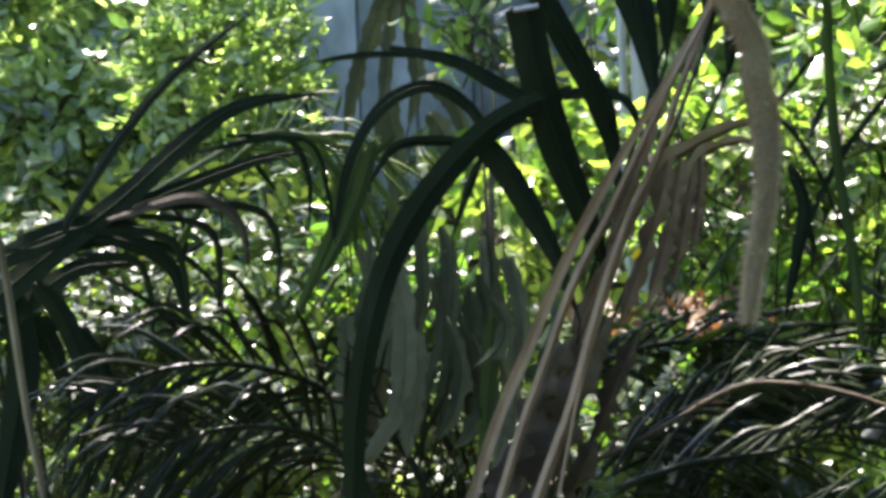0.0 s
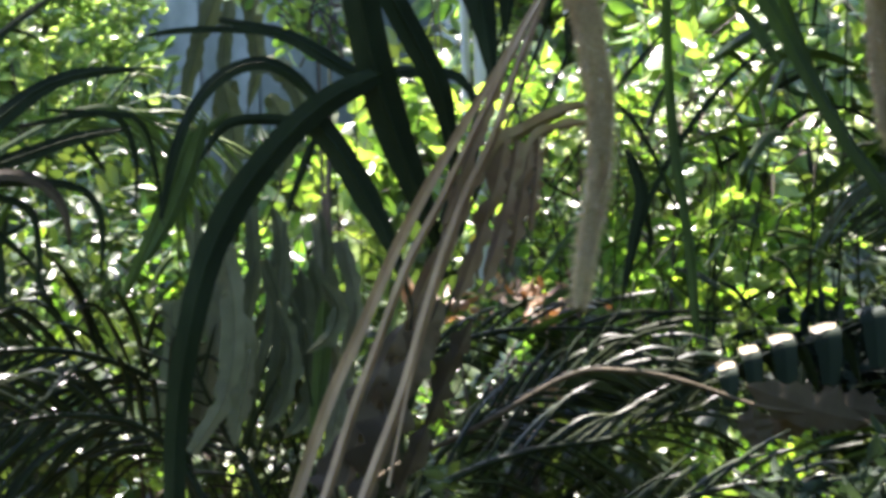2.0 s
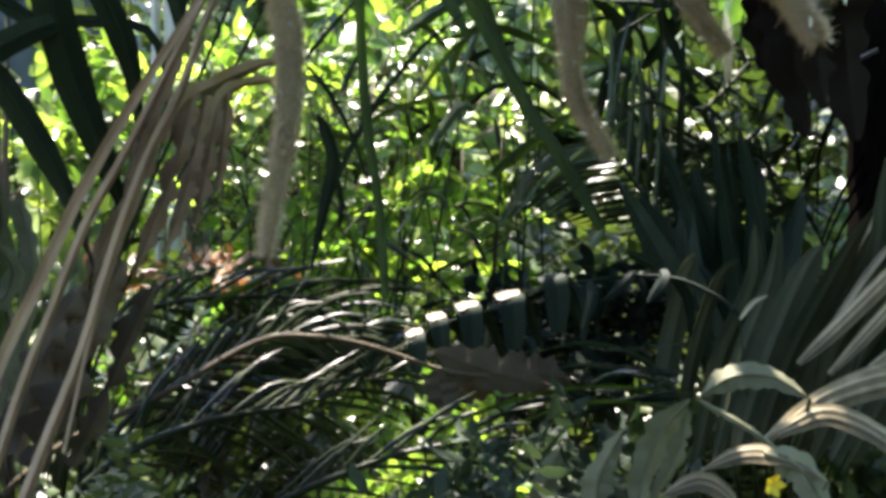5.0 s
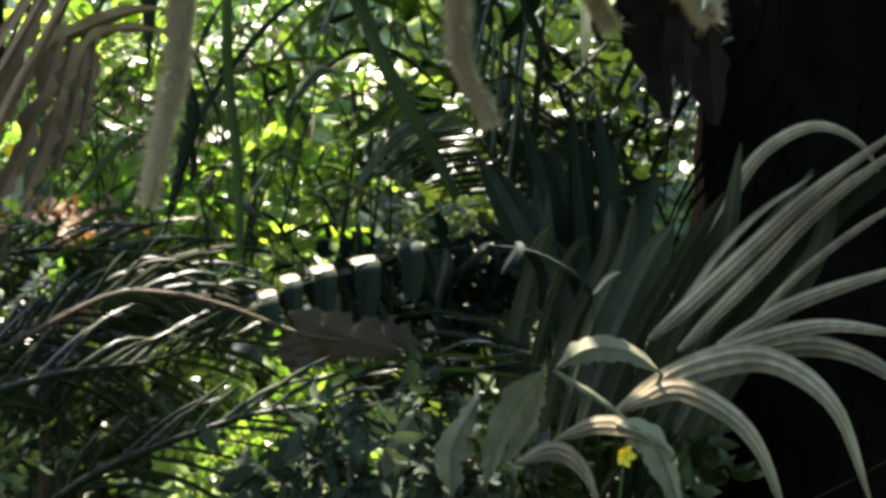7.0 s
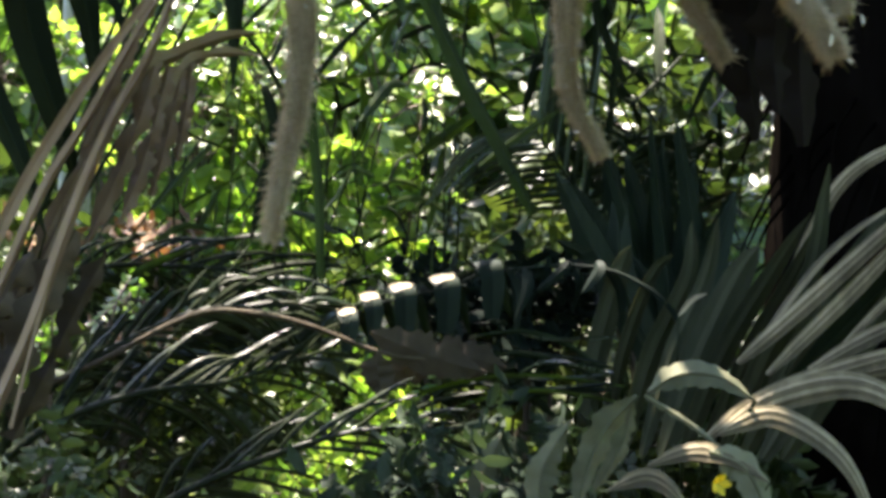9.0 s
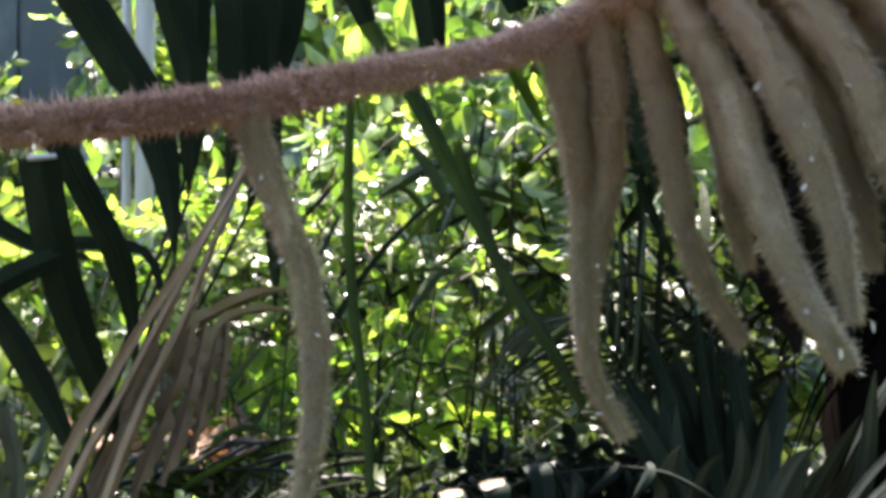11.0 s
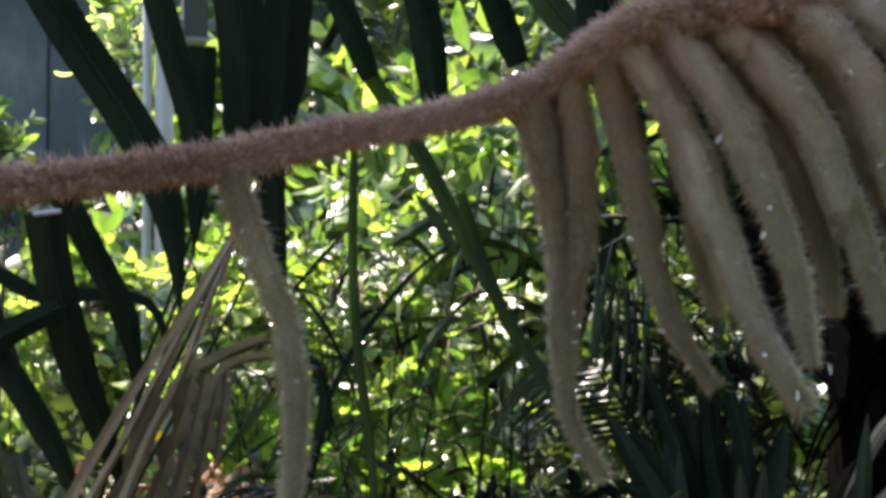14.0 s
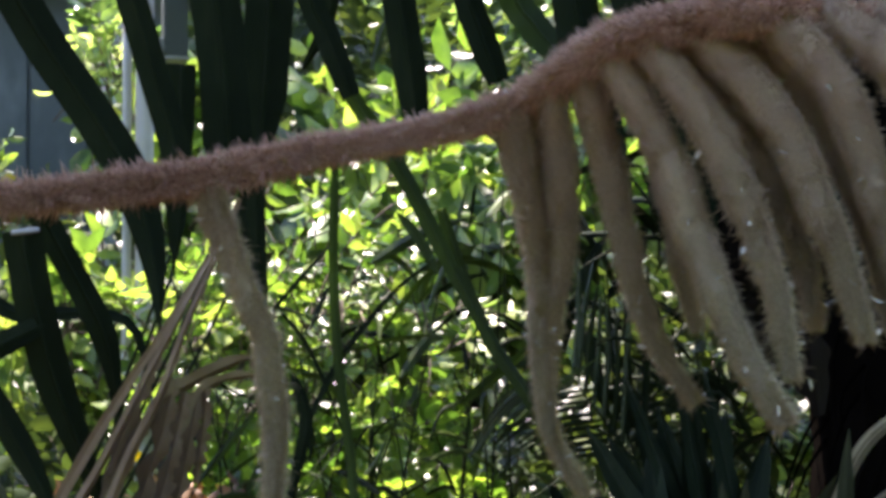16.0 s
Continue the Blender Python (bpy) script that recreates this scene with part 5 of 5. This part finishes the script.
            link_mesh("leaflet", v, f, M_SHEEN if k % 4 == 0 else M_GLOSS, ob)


toothed_frond()


def vine():
    pts = [(-0.003, 2.136, 1.100), (0.146, 2.158, 1.225), (0.298, 2.155, 1.296), (0.435, 2.141, 1.369), (0.519, 2.124, 1.375), (0.600, 2.101, 1.359), (0.703, 2.065, 1.322), (0.765, 2.042, 1.313)]
    ob = thing("vine", pts[0], "thin brown vine with withered leaves", "vine")
    v, f = tube_mesh(pts, [0.005, 0.0045, 0.004, 0.003], 40, 7)
    link_mesh("stem", v, f, M_BROWN, ob)
    for p, w in (
        ([(0.689, 2.073, 1.352), (0.743, 2.052, 1.330), (0.796, 2.030, 1.312), (0.849, 2.007, 1.300)], 0.066),
        ([(0.718, 2.086, 1.280), (0.767, 2.072, 1.305), (0.824, 2.054, 1.335)], 0.06),
        ([(0.682, 2.030, 1.327), (0.684, 2.025, 1.294), (0.693, 2.016, 1.258)], 0.05),
        ([(0.781, 2.058, 1.319), (0.827, 2.040, 1.318), (0.887, 2.013, 1.305)], 0.066),
    ):
        v, f = blade_mesh(p, w, LEAF, 8, 0.12, 36, 0.001, 0.1, ragged=0.16)
        link_mesh("leaf", v, f, M_BROWN, ob, "withered brown leaf")


vine()

# ---- loose sheaths beside the trunk, shade put into their dark colour ----
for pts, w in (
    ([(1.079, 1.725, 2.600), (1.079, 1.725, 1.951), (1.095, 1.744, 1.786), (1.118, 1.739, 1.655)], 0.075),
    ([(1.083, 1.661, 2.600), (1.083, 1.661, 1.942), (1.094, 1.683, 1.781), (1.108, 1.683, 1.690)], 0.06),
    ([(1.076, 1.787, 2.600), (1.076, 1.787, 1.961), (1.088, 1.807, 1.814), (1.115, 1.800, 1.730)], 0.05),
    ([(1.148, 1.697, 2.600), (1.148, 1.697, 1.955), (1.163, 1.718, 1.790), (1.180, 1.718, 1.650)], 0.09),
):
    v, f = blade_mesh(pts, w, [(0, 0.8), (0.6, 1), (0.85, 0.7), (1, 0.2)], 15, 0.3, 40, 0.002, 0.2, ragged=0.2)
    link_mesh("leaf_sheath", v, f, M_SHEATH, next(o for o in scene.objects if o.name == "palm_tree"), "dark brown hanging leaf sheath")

# ---- small plants between ----
def near_shrub(c, r, n, s, m, lab, group="undergrowth", **kw):
    return shrub("shrub", c, r, n, s, m, lab, "shrub", group, **kw)


# added bushes fill the dark behind the frond, shade painted into their leaves
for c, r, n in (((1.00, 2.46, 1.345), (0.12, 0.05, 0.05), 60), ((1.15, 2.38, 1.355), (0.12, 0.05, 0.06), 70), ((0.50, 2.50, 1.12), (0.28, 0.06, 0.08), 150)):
    near_shrub(c, r, n, 0.036, M_NIGHT if c[0] > 0.9 else M_DEEP, "low bush, deep shade put into its dark leaf colour")
near_shrub((0.439, 2.709, 1.452), (0.2, 0.12, 0.03), 34, 0.036, M_ORANGE, "low bush with dead orange-brown leaves", per=4)
near_shrub((0.422, 2.468, 1.259), (0.04, 0.04, 0.03), 5, 0.03, M_ORANGE, "low bush with dead orange-brown leaves")
near_shrub((0.813, 2.375, 1.132), (0.12, 0.08, 0.12), 70, 0.03, M_MID, "small fresh green bush with sunlight put into its leaf colour")
near_shrub((0.621, 2.161, 1.074), (0.09, 0.08, 0.03), 30, 0.03, M_BRIGHT, "small fresh green bush with sunlight put into its leaf colour")
near_shrub((0.518, 3.241, 1.150), (0.35, 0.25, 0.22), 150, 0.06, M_DEEP, "low bush, its shade put into a dark leaf colour")
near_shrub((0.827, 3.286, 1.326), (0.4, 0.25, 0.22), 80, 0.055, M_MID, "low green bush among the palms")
near_shrub((0.617, 2.873, 0.971), (0.5, 0.25, 0.2), 180, 0.06, M_DEEP, "low bush, its shade put into a dark leaf colour")
near_shrub((1.110, 2.858, 1.168), (0.5, 0.25, 0.2), 180, 0.06, M_DEEP, "low bush, its shade put into a dark leaf colour")
near_shrub((1.605, 2.746, 1.634), (0.2, 0.2, 0.25), 120, 0.06, M_DEEP, "low bush, its shade put into a dark leaf colour")
near_shrub((-0.738, 3.097, 1.202), (0.5, 0.3, 0.3), 200, 0.06, M_DEEP, "low bush, its shade put into a dark leaf colour")
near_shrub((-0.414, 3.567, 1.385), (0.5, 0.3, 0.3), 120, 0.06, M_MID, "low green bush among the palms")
near_shrub((0.300, 3.153, 1.160), (0.4, 0.3, 0.22), 170, 0.06, M_DEEP, "low bush, its shade put into a dark leaf colour")
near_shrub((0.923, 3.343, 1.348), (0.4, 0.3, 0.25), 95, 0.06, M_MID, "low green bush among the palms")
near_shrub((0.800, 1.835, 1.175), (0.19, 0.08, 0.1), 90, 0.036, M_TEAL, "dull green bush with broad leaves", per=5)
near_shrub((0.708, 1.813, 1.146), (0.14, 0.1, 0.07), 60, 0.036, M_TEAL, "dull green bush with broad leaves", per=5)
near_shrub((1.534, 3.242, 1.590), (0.28, 0.12, 0.3), 60, 0.055, M_DEEP, "low bush, its shade put into a dark leaf colour")


# ---- thin dark undergrowth ----
def thicket(at, radius, count, mat, long=0.2, wide=0.011, label="tangle of thin dark leaf blades and stalks"):
    ob = thing("undergrowth", (at[0], at[1], 0), label, "undergrowth", "thickets")
    bits = []
    for k in range(count):
        p = np.array(at) + rng.normal(0, 1, 3) * np.array(radius) * 0.6
        d = rng.normal(0, 1, 3) * (0.8, 0.4, 0.5) + (0, 0, 0.75)
        d /= np.linalg.norm(d)
        ln = long * rng.uniform(0.4, 1.1)
        side = rng.normal(0, 0.25, 3)
        pts = [p - d * ln * 0.5, p + side * ln * 0.2, p + d * ln * 0.5 - np.array((0, 0, ln * rng.uniform(0, 0.4)))]
        bits.append(blade_mesh(pts, wide * rng.uniform(0.5, 1.5), BLADE, rng.uniform(-50, 50), 0.25, 6, 0.0005))
    v, f = joined(bits)
    link_mesh("blades", v, f, mat, ob)["kind"] = "stuff"
    for k in range(2):
        a = np.array(at) + rng.normal(0, 1, 3) * np.array(radius) * (0.6, 0.4, 0.3)
        v, f = tube_mesh([(at[0] + rng.normal(0, 0.04), at[1] + rng.normal(0, 0.04), -0.02), ((a[0] + at[0]) / 2 + rng.normal(0, 0.05), (a[1] + at[1]) / 2, a[2] * 0.6), a + (rng.normal(0, 0.06), 0, 0.12)], [0.005, 0.004, 0.0015], 12, 5)
        link_mesh("stalk", v, f, M_PALM, ob)


thicket((0.887, 2.811, 1.787), (0.22, 0.15, 0.2), 14, M_PALM)
thicket((0.947, 2.576, 1.654), (0.2, 0.15, 0.2), 9, M_PALMG)
thicket((0.769, 2.739, 1.630), (0.2, 0.15, 0.2), 7, M_PALMG)
thicket((1.330, 3.065, 1.946), (0.2, 0.15, 0.3), 16, M_PALM)
thicket((0.533, 2.688, 1.553), (0.2, 0.15, 0.14), 8, M_PALMG)
thicket((0.731, 2.808, 1.383), (0.25, 0.15, 0.14), 12, M_PALMG, 0.16)
thicket((0.941, 2.740, 1.447), (0.2, 0.15, 0.16), 23, M_PALM, 0.16)
thicket((0.531, 2.742, 1.227), (0.3, 0.15, 0.14), 25, M_PALM, 0.16)
thicket((0.869, 2.532, 1.228), (0.3, 0.15, 0.12), 25, M_PALM, 0.16)
thicket((1.507, 2.557, 1.778), (0.2, 0.15, 0.22), 29, M_PALM, 0.25)
thicket((-0.719, 3.104, 1.863), (0.3, 0.15, 0.3), 12, M_PALM, 0.2)
thicket((-0.212, 2.890, 1.619), (0.2, 0.15, 0.25), 18, M_PALMG, 0.2)
thicket((-0.696, 2.701, 1.385), (0.3, 0.15, 0.2), 29, M_PALM, 0.18)
thicket((-0.355, 2.549, 1.243), (0.35, 0.15, 0.14), 29, M_PALM, 0.18)
thicket((0.592, 2.837, 1.623), (0.22, 0.15, 0.25), 8, M_PALMG, 0.2)
thicket((0.780, 2.790, 1.503), (0.25, 0.15, 0.25), 11, M_PALMG, 0.18)

# white strip that paints the sun's gleam on the cut leaf end
edge = [(0.099, 1.736, 1.890), (0.130, 1.733, 1.894)]
v, f = tube_mesh([edge[0], ((edge[0][0] + edge[1][0]) / 2, (edge[0][1] + edge[1][1]) / 2, (edge[0][2] + edge[1][2]) / 2), edge[1]], [0.003, 0.0035, 0.003], 6, 6)
cut = link_mesh("cut_edge", v, f, M_WHITE, None, "cut end of the leaf, its sun gleam painted white")
cut.parent = next(o for o in scene.objects if o.name == "palm")
cut.matrix_parent_inverse = cut.parent.matrix_world.inverted()
near_shrub((0.961, 3.516, 1.909), (0.4, 0.12, 0.32), 44, 0.06, M_BRIGHT, "small fresh green bush with sunlight put into its leaf colour", near=True)
near_shrub((1.175, 3.346, 1.678), (0.3, 0.12, 0.25), 42, 0.05, M_BRIGHT, "small fresh green bush with sunlight put into its leaf colour", near=True)
palm("palm", (-0.3, 4.2, 0), "palm with long dull drooping leaves before the shed", [
    ([(-0.023, 3.979, 1.985), (0.022, 3.987, 1.888), (-0.000, 3.996, 1.728)], 0.0643, 10, BLADE, M_SAGE),
    ([(-0.149, 3.973, 2.021), (-0.124, 3.987, 1.861), (-0.147, 3.995, 1.670)], 0.0643, 10, BLADE, M_SAGE),
    ([(-0.117, 4.230, 2.428), (-0.190, 4.256, 2.265), (-0.247, 4.274, 2.115), (-0.287, 4.289, 1.947)], 0.0588, 20, BLADE, M_SAGE),
    ([(-0.100, 4.230, 2.428), (-0.144, 4.261, 2.248), (-0.163, 4.282, 2.080), (-0.204, 4.299, 1.877)], 0.0519, -10, BLADE, M_SAGE),
    ([(-0.083, 4.231, 2.428), (-0.072, 4.260, 2.263), (-0.060, 4.281, 2.112), (-0.090, 4.295, 1.977)], 0.0588, 10, BLADE, M_SAGE),
    ([(-0.075, 4.184, 2.084), (-0.008, 4.183, 2.099), (0.049, 4.190, 2.031), (0.087, 4.200, 1.913)], 0.0743, 30, BLADE, M_SAGE),
    ([(-0.126, 4.186, 2.052), (-0.154, 4.193, 1.969), (-0.132, 4.202, 1.869)], 0.0676, 30, BLADE, M_SAGE),
])
palm("palm", (1.0, 2.5, 4.1), "dark palm leaves hanging from overhead", [
    ([(0.679, 2.171, 2.657), (0.742, 2.251, 2.368), (0.769, 2.273, 2.240), (0.788, 2.287, 2.132)], 0.0579, 8, STRAP, P),
    ([(0.774, 2.139, 2.657), (0.849, 2.213, 2.367), (0.882, 2.223, 2.275), (0.916, 2.226, 2.196)], 0.0521, 8, STRAP, P),
    ([(0.843, 2.113, 2.656), (0.919, 2.184, 2.365), (0.960, 2.186, 2.292), (1.007, 2.177, 2.237)], 0.0560, 8, STRAP, G),
    ([(0.530, 2.214, 2.655), (0.597, 2.294, 2.367), (0.640, 2.307, 2.267), (0.681, 2.314, 2.175)], 0.0444, 8, STRAP, P),
    ([(0.662, 2.274, 2.694), (0.669, 2.375, 2.392), (0.656, 2.400, 2.307), (0.621, 2.426, 2.230)], 0.0290, 8, BLADE, P),
    ([(0.777, 1.715, 2.420), (0.846, 1.762, 2.161), (0.886, 1.770, 2.016), (0.907, 1.773, 1.885)], 0.0688, 5, BLADE, P),
    ([(0.838, 1.686, 2.417), (0.927, 1.721, 2.158), (0.983, 1.717, 2.013), (1.013, 1.715, 1.852)], 0.0802, 5, BLADE, P),
    ([(0.910, 1.649, 2.412), (1.005, 1.676, 2.154), (1.074, 1.666, 1.972), (1.101, 1.661, 1.804)], 0.0802, 5, BLADE, P),
    ([(0.986, 1.607, 2.406), (1.080, 1.629, 2.149), (1.140, 1.621, 1.969), (1.166, 1.615, 1.803)], 0.0764, 5, BLADE, P),
], "palm clumps", True)
near_shrub((-0.764, 2.898, 1.534), (0.35, 0.15, 0.2), 120, 0.05, M_DEEP, "low bush, its shade put into a dark leaf colour")
near_shrub((-0.545, 3.354, 1.579), (0.3, 0.15, 0.2), 60, 0.05, M_DEEP, "low bush, its shade put into a dark leaf colour")


def blossom():
    """A small yellow flower on a thin stalk."""
    c = np.array((0.915, 1.502, 1.237))
    ob = thing("yellow_flower", c, "small yellow flower on a thin stalk", "flower")
    for k in range(5):
        a = k * 1.2566
        d = np.array((math.cos(a), -0.35, math.sin(a)))
        v, f = blade_mesh([c, c + d * 0.008, c + d * 0.014 + (0, -0.002, 0)], 0.011, LEAF, 0, 0.2, 6, 0.0004, across=(-math.sin(a), 0, math.cos(a)))
        link_mesh("petal", v, f, M_YELLOW, ob)
    v, f = tube_mesh([c, c + (0.01, 0.06, -0.5), c + (0.0, 0.1, -c[2])], [0.0012, 0.0015, 0.002], 10, 5)
    link_mesh("stalk", v, f, M_PALMG, ob)


M_YELLOW = material("petal_yellow", [(0.1, (0.5, 0.42, 0.03)), (0.9, (0.75, 0.65, 0.06))], 0.5, 0.3, 0.4, (1.2, 1.2, 0.8))
blossom()
thicket((1.430, 2.501, 1.614), (0.13, 0.06, 0.13), 60, M_PALM, 0.25, 0.013)
near_shrub((0.567, 4.627, 2.664), (0.13, 0.08, 0.26), 40, 0.065, M_FAR, "pale dull-green bush with glossy leaves", near=True)
near_shrub((1.186, 2.567, 1.329), (0.16, 0.06, 0.09), 110, 0.035, M_DEEP, "low bush, its shade put into a dark leaf colour")
# added bush hides sunlit ground, its shade is in the leaf colour
near_shrub((1.288, 2.110, 1.075), (0.22, 0.08, 0.14), 130, 0.05, M_DEEP, "low bush, its shade put into a dark leaf colour")
near_shrub((0.078, 2.776, 2.044), (0.075, 0.05, 0.085), 34, 0.036, M_BRIGHT, "small fresh green bush with sunlight put into its leaf colour", near=True)
near_shrub((-0.919, 6.185, 2.459), (0.42, 0.2, 0.5), 240, 0.075, M_FAR, "pale dull-green bush with glossy leaves")
near_shrub((-0.882, 3.560, 1.130), (0.5, 0.15, 0.22), 220, 0.055, M_FAR, "pale dull-green bush with glossy leaves")
near_shrub((0.668, 3.546, 1.794), (0.28, 0.1, 0.22), 40, 0.055, M_BRIGHT, "small fresh green bush with sunlight put into its leaf colour", near=True)
thicket((1.073, 2.740, 1.913), (0.13, 0.1, 0.24), 16, M_PALMG, 0.28, 0.02)
thicket((1.346, 2.613, 1.944), (0.12, 0.1, 0.22), 36, M_PALM, 0.3, 0.022)
near_shrub((0.582, 3.252, 1.736), (0.22, 0.1, 0.2), 38, 0.05, M_BRIGHT, "small fresh green bush with sunlight put into its leaf colour", near=True)
near_shrub((0.851, 3.280, 1.860), (0.2, 0.1, 0.13), 30, 0.05, M_BRIGHT, "small fresh green bush with sunlight put into its leaf colour", near=True)
near_shrub((-0.544, 3.581, 1.119), (0.26, 0.15, 0.2), 60, 0.055, M_FAR, "pale dull-green bush with glossy leaves")
near_shrub((-0.256, 3.774, 1.184), (0.26, 0.15, 0.2), 60, 0.055, M_FAR, "pale dull-green bush with glossy leaves")
# added bush covers an over-bright patch with shade-coloured leaves
near_shrub((0.205, 1.967, 1.163), (0.1, 0.06, 0.07), 40, 0.026, M_DEEP, "low bush, its shade put into a dark leaf colour")
for c, w in (((0.121, 2.229, 2.007), 0.018), ((0.336, 2.415, 1.576), 0.022)):
    p = np.array(c)
    stem, fs = tube_mesh([(c[0] + 0.03, c[1] + 0.12, 0), (c[0] + 0.02, c[1] + 0.06, c[2] * 0.6), p + (0.004, 0.01, -0.004)], [0.003, 0.002, 0.0008], 14, 5)
    sprig = thing("sprig", (c[0] + 0.03, c[1] + 0.12, 0), "thin stalk with a single yellow leaf", "sprig", "yellow sprigs")
    link_mesh("stalk", stem, fs, M_PALMG, sprig)
    v, f = blade_mesh([p + (0.012, 0.004, 0.004), p, p - (0.012, 0.004, 0.003)], w, LEAF, 20, 0.2, 8, 0.0005)
    link_mesh("leaf", v, f, M_YELLOW, sprig)
near_shrub((0.74, 2.074, 1.131), (0.085, 0.05, 0.085), 50, 0.025, M_MID, "small fresh green bush with sunlight put into its leaf colour", near=True, clumps=9)
near_shrub((0.651, 2.047, 1.104), (0.05, 0.04, 0.03), 34, 0.026, M_BRIGHT, "small fresh green bush with sunlight put into its leaf colour", near=True, clumps=9)
near_shrub((0.39, 2.386, 1.373), (0.03, 0.02, 0.015), 10, 0.02, M_MID, "small fresh green bush with sunlight put into its leaf colour", near=True)
near_shrub((0.258, 2.346, 1.314), (0.03, 0.02, 0.015), 10, 0.02, M_MID, "small fresh green bush with sunlight put into its leaf colour", near=True)

# a second dark fan behind the first, blue shade in its colour
palm("palm", (1.28, 2.30, 0), "fan palm, its deep blue-green shade put into the colour", [
    ([(1.240, 2.170, 1.272), (1.205, 2.215, 1.430), (1.128, 2.262, 1.585)], 0.056, 30, BLADE, M_TEAL),
    ([(1.246, 2.168, 1.272), (1.215, 2.205, 1.440), (1.168, 2.245, 1.660)], 0.054, -20, BLADE, M_TEAL),
    ([(1.254, 2.164, 1.272), (1.245, 2.190, 1.445), (1.205, 2.225, 1.640)], 0.058, 15, BLADE, M_TEAL),
    ([(1.262, 2.158, 1.272), (1.268, 2.175, 1.440), (1.262, 2.200, 1.670)], 0.055, -30, BLADE, M_TEAL),
    ([(1.270, 2.154, 1.272), (1.288, 2.160, 1.435), (1.308, 2.170, 1.640)], 0.052, 25, BLADE, M_TEAL),
])
